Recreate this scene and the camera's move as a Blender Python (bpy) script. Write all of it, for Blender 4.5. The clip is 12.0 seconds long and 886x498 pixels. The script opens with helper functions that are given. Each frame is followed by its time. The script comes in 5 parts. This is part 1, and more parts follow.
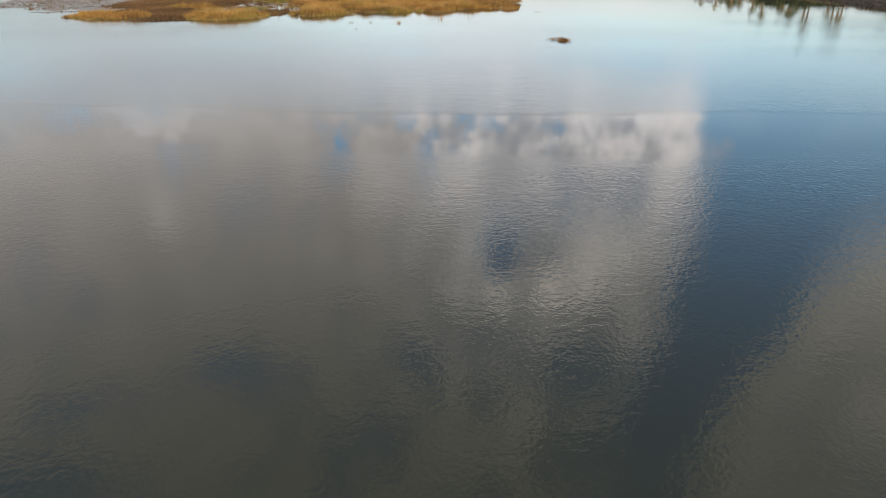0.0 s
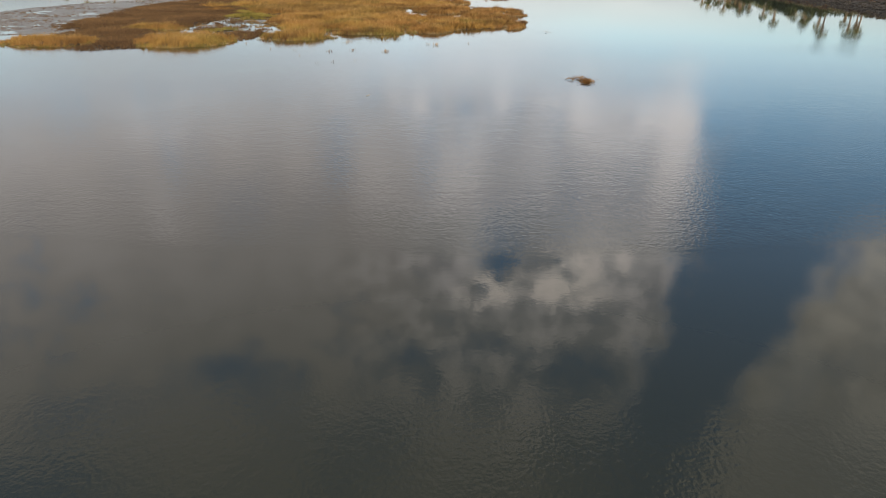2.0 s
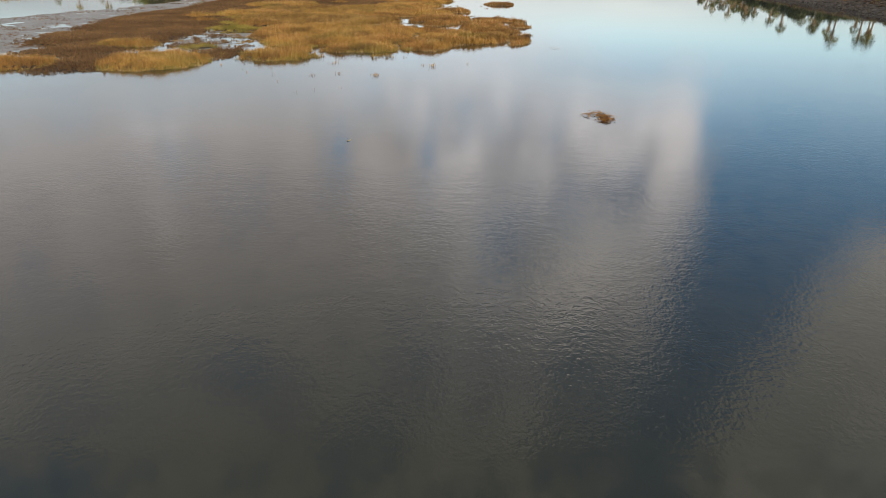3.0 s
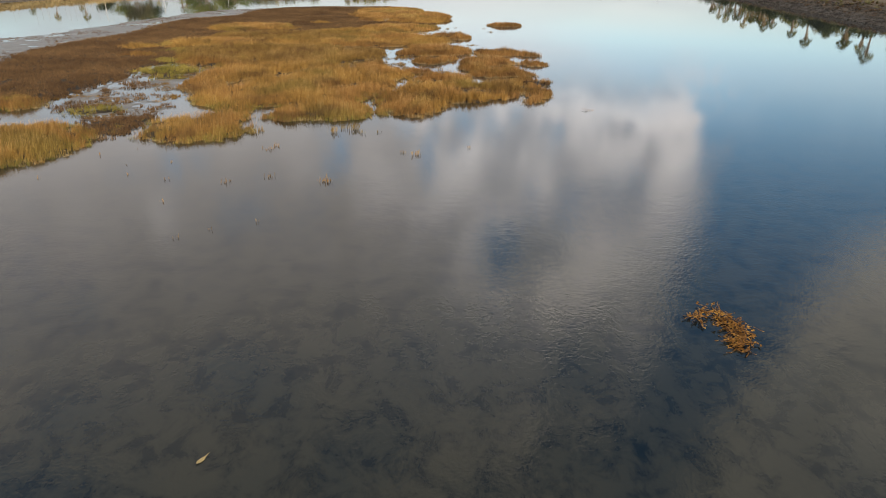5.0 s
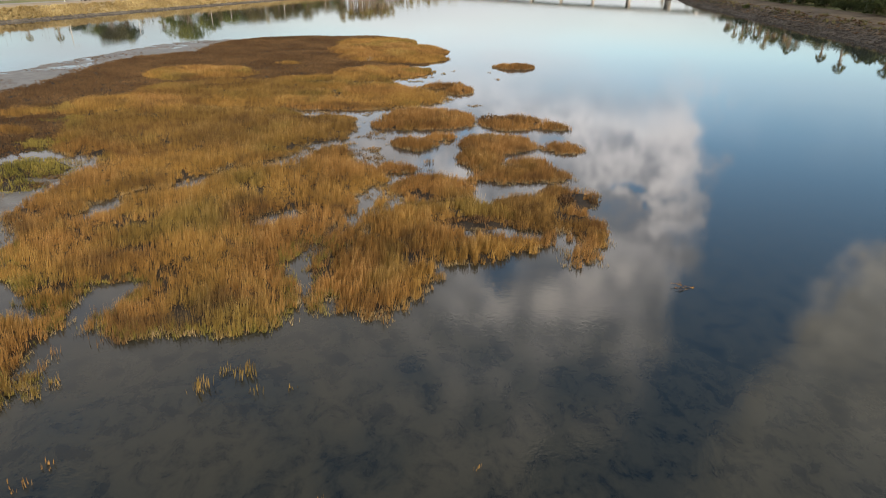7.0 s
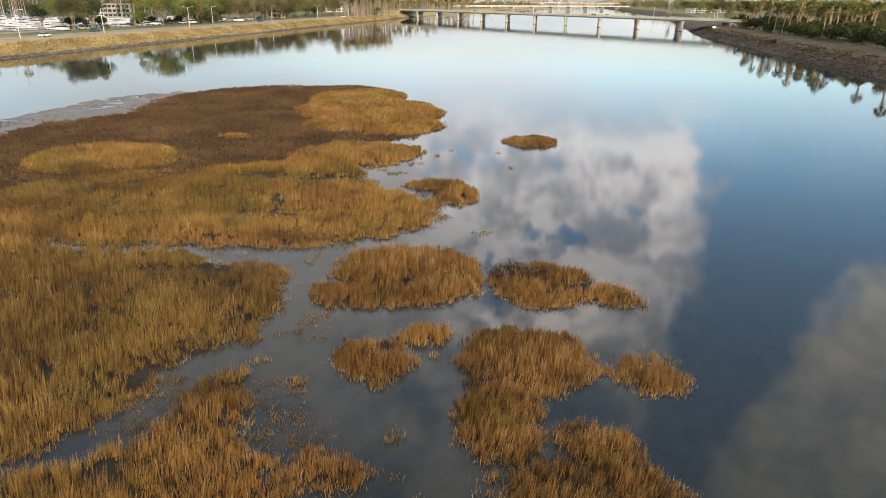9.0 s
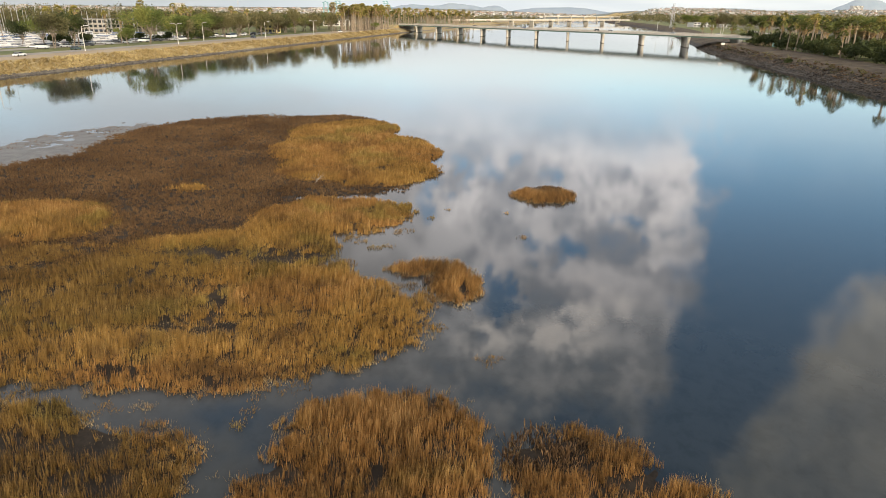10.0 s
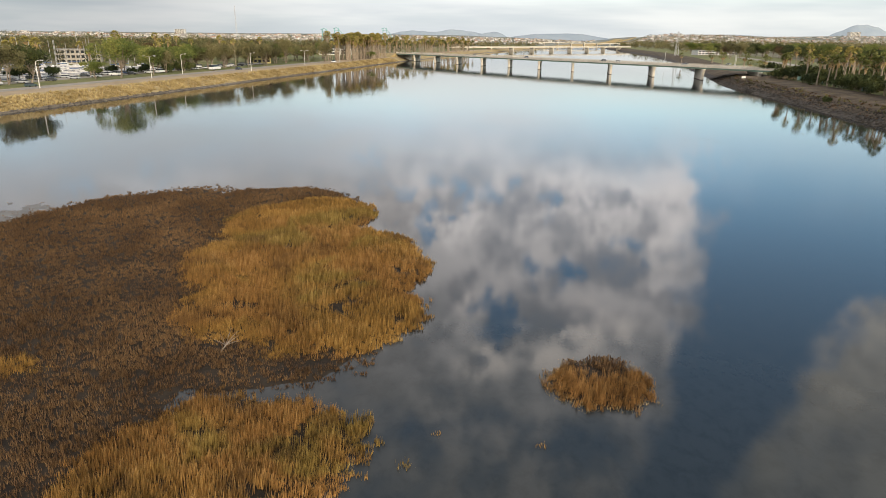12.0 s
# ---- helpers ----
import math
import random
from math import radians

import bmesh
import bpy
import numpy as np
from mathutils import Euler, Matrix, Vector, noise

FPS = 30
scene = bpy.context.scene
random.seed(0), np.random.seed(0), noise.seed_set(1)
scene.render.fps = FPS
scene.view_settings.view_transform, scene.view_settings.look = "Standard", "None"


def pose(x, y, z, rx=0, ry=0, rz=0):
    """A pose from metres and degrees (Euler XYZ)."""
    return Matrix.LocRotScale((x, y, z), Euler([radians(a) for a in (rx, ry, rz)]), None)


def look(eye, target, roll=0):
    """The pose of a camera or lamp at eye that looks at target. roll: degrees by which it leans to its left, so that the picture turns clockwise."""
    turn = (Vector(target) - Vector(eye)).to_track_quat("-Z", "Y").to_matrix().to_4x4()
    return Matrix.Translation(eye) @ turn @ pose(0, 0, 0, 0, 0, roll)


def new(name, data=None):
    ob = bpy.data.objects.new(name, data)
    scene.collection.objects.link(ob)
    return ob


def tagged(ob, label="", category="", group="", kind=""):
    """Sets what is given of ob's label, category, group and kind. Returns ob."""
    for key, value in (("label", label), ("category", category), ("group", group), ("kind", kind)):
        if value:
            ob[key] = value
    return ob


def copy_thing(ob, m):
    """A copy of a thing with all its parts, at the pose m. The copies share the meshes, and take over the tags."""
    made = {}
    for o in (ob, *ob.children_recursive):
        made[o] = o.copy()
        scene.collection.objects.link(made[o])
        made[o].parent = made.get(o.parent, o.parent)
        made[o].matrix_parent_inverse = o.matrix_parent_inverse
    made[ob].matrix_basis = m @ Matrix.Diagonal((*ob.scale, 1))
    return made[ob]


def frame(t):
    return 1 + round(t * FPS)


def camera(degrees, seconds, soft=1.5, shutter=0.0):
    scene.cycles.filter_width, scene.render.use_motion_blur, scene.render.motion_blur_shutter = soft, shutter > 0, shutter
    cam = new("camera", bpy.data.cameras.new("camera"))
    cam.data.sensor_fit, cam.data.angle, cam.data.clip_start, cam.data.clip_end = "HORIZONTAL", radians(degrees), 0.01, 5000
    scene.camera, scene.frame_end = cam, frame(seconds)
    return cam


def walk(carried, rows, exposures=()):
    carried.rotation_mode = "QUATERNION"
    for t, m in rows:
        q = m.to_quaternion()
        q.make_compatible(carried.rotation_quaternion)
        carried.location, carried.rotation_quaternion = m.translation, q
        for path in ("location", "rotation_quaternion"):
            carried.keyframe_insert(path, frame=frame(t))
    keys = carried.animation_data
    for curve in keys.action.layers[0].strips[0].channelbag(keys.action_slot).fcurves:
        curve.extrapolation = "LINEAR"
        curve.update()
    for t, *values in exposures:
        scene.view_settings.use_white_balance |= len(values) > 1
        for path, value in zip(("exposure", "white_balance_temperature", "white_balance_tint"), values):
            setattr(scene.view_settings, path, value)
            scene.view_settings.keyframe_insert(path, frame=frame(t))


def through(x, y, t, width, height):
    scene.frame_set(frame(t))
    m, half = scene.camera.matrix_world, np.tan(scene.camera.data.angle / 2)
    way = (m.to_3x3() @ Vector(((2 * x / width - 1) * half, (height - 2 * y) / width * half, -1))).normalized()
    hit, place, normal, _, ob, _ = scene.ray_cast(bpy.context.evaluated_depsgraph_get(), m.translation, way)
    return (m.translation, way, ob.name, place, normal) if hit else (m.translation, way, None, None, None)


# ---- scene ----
# ---------------------------------------------------------------- camera
cam = camera(70.0, 12.0, soft=0.6, shutter=0.06)
LEAN = 0.63
ROWS = [
    (0.0, 0.000, 0.000, 7.913, -24.744),
    (1.0, 0.201, 7.442, 8.616, -24.738),
    (2.0, 0.437, 14.879, 9.524, -24.692),
    (3.0, 0.716, 23.743, 10.611, -24.639),
    (4.0, 1.021, 35.867, 11.699, -24.606),
    (5.0, 1.353, 49.548, 12.838, -24.428),
    (6.0, 1.691, 64.185, 14.012, -24.152),
    (7.0, 1.992, 79.636, 15.462, -23.518),
    (8.0, 2.298, 95.140, 16.798, -22.659),
    (9.0, 2.638, 111.358, 18.152, -21.521),
    (10.0, 3.017, 127.731, 19.606, -20.492),
    (11.0, 3.403, 143.854, 20.997, -19.455),
    (12.0, 3.763, 160.000, 22.249, -18.423),
]


def aim(x, y, z, pitch):
    p = radians(pitch)
    return look((x, y, z), (x, y + math.cos(p), z + math.sin(p)), LEAN)


walk(cam, [(t, aim(x, y, z, p)) for t, x, y, z, p in ROWS], [(0.0, 0.06), (1.2, -0.06), (2.5, 0.0), (5.0, 0.04), (6.2, -0.06), (7.0, 0.03), (9.0, 0.17), (10.0, 0.14), (11.0, 0.06), (12.0, -0.02)])

# ---------------------------------------------------------------- node helpers


class Nodes:
    """A small writer of node trees: every method adds a node and returns its output."""

    def __init__(self, tree):
        self.t = tree

    def put(self, socket, value):
        if isinstance(value, bpy.types.NodeSocket):
            self.t.links.new(value, socket)
        elif value is not None:
            socket.default_value = value

    def math(self, op, a, b=None, c=None, clamp=False):
        n = self.t.nodes.new("ShaderNodeMath")
        n.operation, n.use_clamp = op, clamp
        for s, v in zip(n.inputs, (a, b, c)):
            self.put(s, v)
        return n.outputs[0]

    def vec(self, op, a, b=None):
        n = self.t.nodes.new("ShaderNodeVectorMath")
        n.operation = op
        self.put(n.inputs[0], a)
        self.put(n.inputs[1], b)
        return n.outputs[0]

    def noise(self, at, scale, detail=3.0, rough=0.55, distort=0.0):
        n = self.t.nodes.new("ShaderNodeTexNoise")
        self.put(n.inputs["Vector"], at)
        for k, v in (("Scale", scale), ("Detail", detail), ("Roughness", rough), ("Distortion", distort)):
            n.inputs[k].default_value = v
        return n.outputs["Fac"]

    def voronoi(self, at, scale, out="Distance"):
        n = self.t.nodes.new("ShaderNodeTexVoronoi")
        self.put(n.inputs["Vector"], at)
        n.inputs["Scale"].default_value = scale
        return n.outputs[out]

    def span(self, value, a, b, c=0.0, d=1.0):
        """value from a..b to c..d, smoothly and held at the ends."""
        n = self.t.nodes.new("ShaderNodeMapRange")
        n.interpolation_type = "SMOOTHSTEP"
        for s, v in zip(n.inputs, (value, a, b, c, d)):
            self.put(s, v)
        return n.outputs[0]

    def mix(self, f, a, b, kind="MIX"):
        n = self.t.nodes.new("ShaderNodeMix")
        n.data_type, n.blend_type = "RGBA", kind
        self.put(n.inputs["Factor"], f)
        cols = [s for s in n.inputs if s.type == "RGBA"]
        for s, v in zip(cols, (a, b)):
            self.put(s, (*v, 1.0) if isinstance(v, tuple) and len(v) == 3 else v)
        return [o for o in n.outputs if o.type == "RGBA"][0]

    def scaled(self, at, s):
        n = self.t.nodes.new("ShaderNodeMapping")
        self.put(n.inputs["Vector"], at)
        n.inputs["Scale"].default_value = s
        return n.outputs[0]

    def out_of(self, kind, name):
        return self.t.nodes.new(kind).outputs[name]

    def split(self, v):
        n = self.t.nodes.new("ShaderNodeSeparateXYZ")
        self.put(n.inputs[0], v)
        return n.outputs

    def join(self, x, y, z):
        n = self.t.nodes.new("ShaderNodeCombineXYZ")
        for s, v in zip(n.inputs, (x, y, z)):
            self.put(s, v)
        return n.outputs[0]


# ---------------------------------------------------------------- world and sun
SUN_TO = Vector((0.40, -0.88, 0.27)).normalized()
SUN_EL = math.asin(SUN_TO.z)
SUN_AZ = math.atan2(SUN_TO.x, SUN_TO.y)


# Gaps in the cloud deck and its sunlit heads: bearing, height, half width, half height (radians).
HOLES = ((0.089, 0.418, 0.030, 0.050), (0.16, 0.247, 0.03, 0.02), (0.042, 0.243, 0.025, 0.025), (0.078, 0.231, 0.02, 0.02), (0.147, 0.344, 0.03, 0.03), (0.296, 0.297, 0.03, 0.012), (0.392, 0.20, 0.03, 0.04), (-0.02, 0.285, 0.03, 0.028), (-0.128, 0.165, 0.035, 0.012), (-0.16, 0.278, 0.055, 0.012), (0.20, 0.36, 0.03, 0.02), (-0.03, 0.224, 0.06, 0.012))
PUFFS = ((0.043, 0.289, 0.04, 0.02), (0.059, 0.388, 0.035, 0.025), (0.112, 0.435, 0.025, 0.02), (0.239, 0.443, 0.05, 0.025), (0.10, 0.50, 0.05, 0.024), (0.22, 0.49, 0.08, 0.028), (0.279, 0.287, 0.035, 0.018), (0.36, 0.268, 0.04, 0.06), (0.375, 0.342, 0.03, 0.02), (0.263, 0.216, 0.12, 0.02), (-0.45, 0.345, 0.04, 0.05), (0.283, 0.415, 0.06, 0.025), (-0.40, 0.20, 0.10, 0.02))


def make_world():
    world = bpy.data.worlds.new("sky")
    scene.world = world
    world.use_nodes = True
    tree = world.node_tree
    tree.nodes.clear()
    n = Nodes(tree)
    sky = tree.nodes.new("ShaderNodeTexSky")
    sky.sky_type, sky.sun_disc = "NISHITA", False
    sky.sun_elevation, sky.sun_rotation = SUN_EL, SUN_AZ
    sky.air_density, sky.dust_density, sky.ozone_density = 1.0, 0.5, 3.0
    clear = n.vec("SCALE", sky.outputs[0])
    clear.node.inputs["Scale"].default_value = 0.275
    clear = n.mix(1.0, clear, (0.97, 1.03, 0.99), "MULTIPLY")
    way = n.out_of("ShaderNodeTexCoord", "Generated")
    x, y, z = n.split(way)
    up = n.math("MAXIMUM", z, 0.0)
    # Cloud layer: the direction laid on a flat ceiling of cloud.
    lift = n.math("ADD", up, 0.16)
    flat = n.join(n.math("DIVIDE", x, lift), n.math("DIVIDE", y, lift), 0.0)
    puffs = n.noise(n.scaled(way, (1.0, 1.0, 1.15)), 6.5, 8.0, 0.6, 0.3)
    fluff = n.noise(n.scaled(way, (1.0, 1.0, 1.25)), 15.0, 6.0, 0.62)
    az = n.math("ARCTAN2", x, y)
    el = n.math("ARCSINE", z)
    wob = n.math("MULTIPLY", n.math("SUBTRACT", puffs, 0.5), 0.40)
    curl = n.math("MULTIPLY", n.math("SUBTRACT", fluff, 0.5), 0.20)
    curl_up = n.math("MULTIPLY", n.math("SUBTRACT", n.noise(n.vec("ADD", way, (3.1, 1.7, 0.4)), 13.0, 5.0, 0.6), 0.5), 0.16)
    spot = n.join(n.math("ADD", az, curl), n.math("ADD", el, curl_up), 0.0)

    def blobs(table):
        """The union of soft ovals: bearing, height, and half widths, in radians."""
        out = 0.0
        for a, e, ra, re in table:
            d = n.vec("MULTIPLY", n.vec("SUBTRACT", spot, (a, e, 0.0)), (1 / ra, 1 / re, 0.0))
            out = n.math("MAXIMUM", out, n.span(n.vec("LENGTH", d).node.outputs["Value"], 1.45, 0.35))
        return out

    # A cloud deck on the north side, broken in the middle, clear blue to the east with a second bank high up.
    deck = n.span(n.math("ADD", n.math("ADD", az, n.math("MULTIPLY", curl, 1.8)), n.span(el, 0.42, 0.70, 0.0, 0.05)), 0.465, 0.345)
    deck = n.math("MULTIPLY", deck, n.span(n.math("ADD", el, n.math("MULTIPLY", wob, 0.5)), 0.525, 0.585, 1.0, 0.62))
    high = n.span(n.math("ADD", n.math("ADD", el, curl_up), n.math("MULTIPLY", n.math("ADD", az, n.math("MULTIPLY", wob, 0.5)), 1.9)), 1.50, 1.61)
    high = n.math("MULTIPLY", high, n.span(n.math("ADD", az, curl), 0.43, 0.53))
    behind = n.math("MULTIPLY", n.span(y, 0.1, -0.3), 0.45)
    cover = n.math("MAXIMUM", deck, behind)
    holes = blobs(HOLES)
    thick = n.math("ADD", n.math("MULTIPLY", n.math("SUBTRACT", puffs, 0.5), 2.0), n.math("MULTIPLY", n.math("SUBTRACT", fluff, 0.5), 1.5))
    thick = n.math("ADD", n.math("ADD", thick, cover), n.math("MULTIPLY", n.math("MULTIPLY", holes, n.span(el, 0.22, 0.36, 0.5, 1.0)), -0.75))
    amount = n.math("MULTIPLY", n.math("MULTIPLY", n.span(thick, 0.10, 0.90), n.span(cover, 0.0, 0.3)), 0.97)
    soft_bank = n.math("MULTIPLY", high, n.span(puffs, 0.3, 0.62, 0.55, 1.0))
    amount = n.math("MAXIMUM", amount, soft_bank)
    # Low down the clouds run together into a thin veil.
    veil = n.math("MULTIPLY", n.span(az, 0.5, 0.0, 0.30, 0.80), n.span(n.noise(flat, 0.8, 3.0, 0.5), 0.3, 0.7, 0.7, 1.1))
    near_rim = n.span(n.math("ADD", el, n.math("MULTIPLY", wob, 0.4)), 0.25, 0.11)
    amount = n.math("ADD", n.math("MULTIPLY", amount, n.math("SUBTRACT", 1.0, near_rim)), n.math("MULTIPLY", veil, near_rim))
    # Lit rims and grey bellies.
    sunny = n.span(n.math("ADD", n.math("MULTIPLY", fluff, 0.6), n.math("MULTIPLY", puffs, 0.4)), 0.43, 0.58, 0.0, 0.80)
    sunny = n.math("MULTIPLY", sunny, n.span(az, -0.30, 0.12, 0.12, 1.0))
    heads = blobs(PUFFS)
    sunny = n.math("MAXIMUM", sunny, n.math("MULTIPLY", n.math("MULTIPLY", heads, n.span(az, -0.4, 0.0, 0.3, 1.0)), n.span(fluff, 0.32, 0.6, 0.35, 1.0)))
    low_sky = n.span(el, 0.85, 0.42)
    grey = n.mix(low_sky, n.mix(n.span(az, 0.0, 0.3), (0.80, 0.765, 0.72), (0.60, 0.58, 0.55)), n.mix(n.span(az, -0.15, 0.12), (1.15, 1.05, 1.00), (0.98, 0.99, 1.06)))
    lit = n.mix(low_sky, (1.05, 0.97, 0.90), (2.45, 2.30, 2.24))
    sunny = n.math("MULTIPLY", sunny, n.span(az, 0.42, 0.52, 1.0, 0.45))
    white = n.mix(sunny, grey, lit)
    glare = n.math("MULTIPLY", n.math("MULTIPLY", heads, n.span(el, 0.34, 0.48)), n.span(fluff, 0.40, 0.58))
    white = n.mix(glare, white, (3.5, 3.15, 2.85))
    white = n.mix(high, white, n.mix(n.span(fluff, 0.38, 0.6), (0.95, 0.90, 0.83), (1.40, 1.31, 1.16)))
    soft_rim = n.mix(n.span(az, -0.35, 0.0), (0.84, 0.84, 0.85), (1.22, 1.21, 1.23))
    pale = n.mix(n.span(el, 0.25, 0.11), white, soft_rim)
    sky_all = n.mix(amount, clear, pale)
    streak = n.span(n.noise(n.scaled(way, (1.0, 1.0, 9.0)), 2.2, 4.0, 0.55), 0.35, 0.65)
    rim = n.mix(streak, (0.66, 0.71, 0.75), (0.93, 0.94, 0.93))
    rim = n.mix(n.span(az, -0.1, -0.5), rim, n.mix(streak, (0.40, 0.45, 0.49), (0.60, 0.61, 0.62)))
    sky_all = n.mix(n.math("MULTIPLY", n.span(el, 0.11, 0.035), 0.92), sky_all, rim)
    bg = tree.nodes.new("ShaderNodeBackground")
    n.put(bg.inputs["Color"], sky_all)
    bg.inputs["Strength"].default_value = 1.0
    out = tree.nodes.new("ShaderNodeOutputWorld")
    tree.links.new(bg.outputs[0], out.inputs[0])


make_world()
sun = new("sun", bpy.data.lights.new("sun", "SUN"))
sun.data.energy, sun.data.angle, sun.data.color = 3.3, radians(0.7), (1.0, 0.84, 0.64)
sun.matrix_world = look(SUN_TO * 100, (0, 0, 0))

# ---------------------------------------------------------------- materials
MATS = {}


def material(name, make):
    """make(n, b, at) sets the inputs of the Principled node b; at is the place in metres."""
    if name in MATS:
        return MATS[name]
    m = bpy.data.materials.new(name)
    m.use_nodes = True
    b = m.node_tree.nodes["Principled BSDF"]
    b.inputs["Roughness"].default_value = 0.85
    n = Nodes(m.node_tree)
    at = n.out_of("ShaderNodeNewGeometry", "Position")
    make(n, b, at)
    MATS[name] = m
    return m


def bump(n, b, height, distance, strength=1.0):
    k = n.t.nodes.new("ShaderNodeBump")
    k.inputs["Distance"].default_value, k.inputs["Strength"].default_value = distance, strength
    n.put(k.inputs["Height"], height)
    n.put(b.inputs["Normal"], k.outputs[0])
    return k


def two_tone(name, a, b_, scale, rough=0.9, rel=0.0, gloss=0.5):
    """A mottled surface: two colours at two scales, with relief."""

    def make(n, b, at):
        big = n.noise(at, scale, 4.0, 0.6)
        small = n.noise(at, scale * 9, 3.0, 0.6)
        f = n.span(n.math("ADD", n.math("MULTIPLY", big, 0.65), n.math("MULTIPLY", small, 0.35)), 0.36, 0.64)
        n.put(b.inputs["Base Color"], n.mix(f, a, b_))
        b.inputs["Roughness"].default_value = rough
        b.inputs["Specular IOR Level"].default_value = gloss
        if rel:
            bump(n, b, small, rel)

    return material(name, make)


def leafy(name, dark, mid, light, scale=0.12, through=0.25, spread=0.5, tint=None):
    """Leaves and blades: colour by patch of ground and by single leaf, partly translucent."""

    def make(n, b, at):
        patch = n.span(n.noise(at, scale, 4.0, 0.6), 0.34, 0.66)
        one = n.out_of("ShaderNodeNewGeometry", "Random Per Island")
        if tint:
            # tufts half a metre wide differ from one another
            tuft = n.span(n.noise(n.scaled(at, (1.0, 1.0, 0.15)), 2.4, 2.0, 0.5), 0.34, 0.66)
            patch = n.mix(0.55, patch, tuft)
        f = n.math("ADD", n.math("MULTIPLY", patch, 1.0 - spread), n.math("MULTIPLY", one, spread))
        col = n.mix(n.span(f, 0.04, 0.60), dark, mid)
        col = n.mix(n.span(f, 0.55, 1.0), col, light)
        if tint:
            hue = n.span(n.noise(at, 0.075, 3.0, 0.55, 0.6), 0.42, 0.58)
            green = n.span(n.noise(n.vec("ADD", at, (37.0, 11.0, 0.0)), 0.11, 3.0, 0.55, 0.6), 0.53, 0.64)
            old = n.span(n.noise(n.vec("ADD", at, (9.0, 53.0, 0.0)), 0.20, 4.0, 0.6, 0.8), 0.53, 0.66)
            col = n.mix(0.85, col, n.mix(green, n.mix(hue, tint[0], tint[1]), tint[2]), "MULTIPLY")
            # stands of older, browner stems
            col = n.mix(n.math("MULTIPLY", old, 0.62), col, (0.115, 0.068, 0.032))
            # bleached seed heads
            head = n.math("MULTIPLY", n.span(n.split(at)[2], 0.62, 1.15), n.span(one, 0.1, 0.9, 0.25, 0.80))
            col = n.mix(head, col, (0.70, 0.455, 0.19))
        n.put(b.inputs["Base Color"], col)
        b.inputs["Roughness"].default_value = 0.7
        b.inputs["Specular IOR Level"].default_value = 0.2
        tr = n.t.nodes.new("ShaderNodeBsdfTranslucent")
        n.put(tr.inputs["Color"], col)
        mx = n.t.nodes.new("ShaderNodeMixShader")
        mx.inputs[0].default_value = through
        n.t.links.new(b.outputs[0], mx.inputs[1])
        n.t.links.new(tr.outputs[0], mx.inputs[2])
        n.t.links.new(mx.outputs[0], n.t.nodes["Material Output"].inputs[0])

    return material(name, make)


def water_make(n, b, at):
    # Murky estuary water over mud and eelgrass: dark body, Fresnel mirror, ripples in patches.
    x, y, z = n.split(at)
    weed = n.span(n.noise(n.scaled(at, (1.0, 0.8, 1.0)), 0.95, 8.0, 0.72, 0.4), 0.43, 0.66)
    shoal = n.math("MULTIPLY", n.span(y, 30.0, 60.0), n.span(y, 125.0, 90.0, 0.25, 1.0))
    clay = n.mix(n.span(y, 22.0, 50.0), (0.023, 0.026, 0.019), (0.024, 0.025, 0.019))
    clay = n.mix(n.span(y, 110.0, 145.0), clay, (0.027, 0.033, 0.036))
    body = n.mix(n.math("MULTIPLY", weed, shoal), clay, (0.004, 0.007, 0.008))
    n.put(b.inputs["Base Color"], body)
    b.inputs["Roughness"].default_value = 0.015
    b.inputs["IOR"].default_value = 1.333
    # wind patches: ruffled water near the start, a calm slick across it, calmer upstream
    drift = n.noise(n.scaled(at, (0.5, 1.0, 1.0)), 0.05, 3.0, 0.5)
    yy = n.math("ADD", y, n.math("MULTIPLY", n.math("SUBTRACT", drift, 0.5), 8.0))
    slick = n.math("MULTIPLY", n.span(yy, 25.5, 28.5), n.span(yy, 36.4, 35.2))
    calm_up = n.span(yy, 60.0, 125.0, 1.0, 0.12)
    near = n.math("MULTIPLY", n.math("SUBTRACT", 1.0, n.math("MULTIPLY", slick, 0.88)), calm_up)
    patch = n.span(n.noise(n.scaled(at, (0.6, 1.0, 1.0)), 0.035, 3.0, 0.55), 0.38, 0.62, 0.35, 1.0)
    # a light breeze again far upstream
    breeze = n.span(y, 230.0, 430.0, 0.0, 0.14)
    amount = n.math("ADD", n.math("MULTIPLY", near, patch), breeze)
    w1 = n.noise(n.scaled(at, (1.1, 1.0, 1.0)), 4.4, 1.0, 0.4, 0.5)
    w2 = n.noise(n.scaled(at, (1.05, 1.0, 1.0)), 11.0, 1.0, 0.4)
    w0 = n.noise(n.scaled(at, (0.7, 1.3, 1.0)), 1.1, 1.0, 0.4)
    h = n.math("ADD", n.math("ADD", n.math("MULTIPLY", w1, 0.44), n.math("MULTIPLY", w2, 0.27)), n.math("MULTIPLY", w0, 0.3))
    bump(n, b, n.math("MULTIPLY", h, amount), 0.0185)


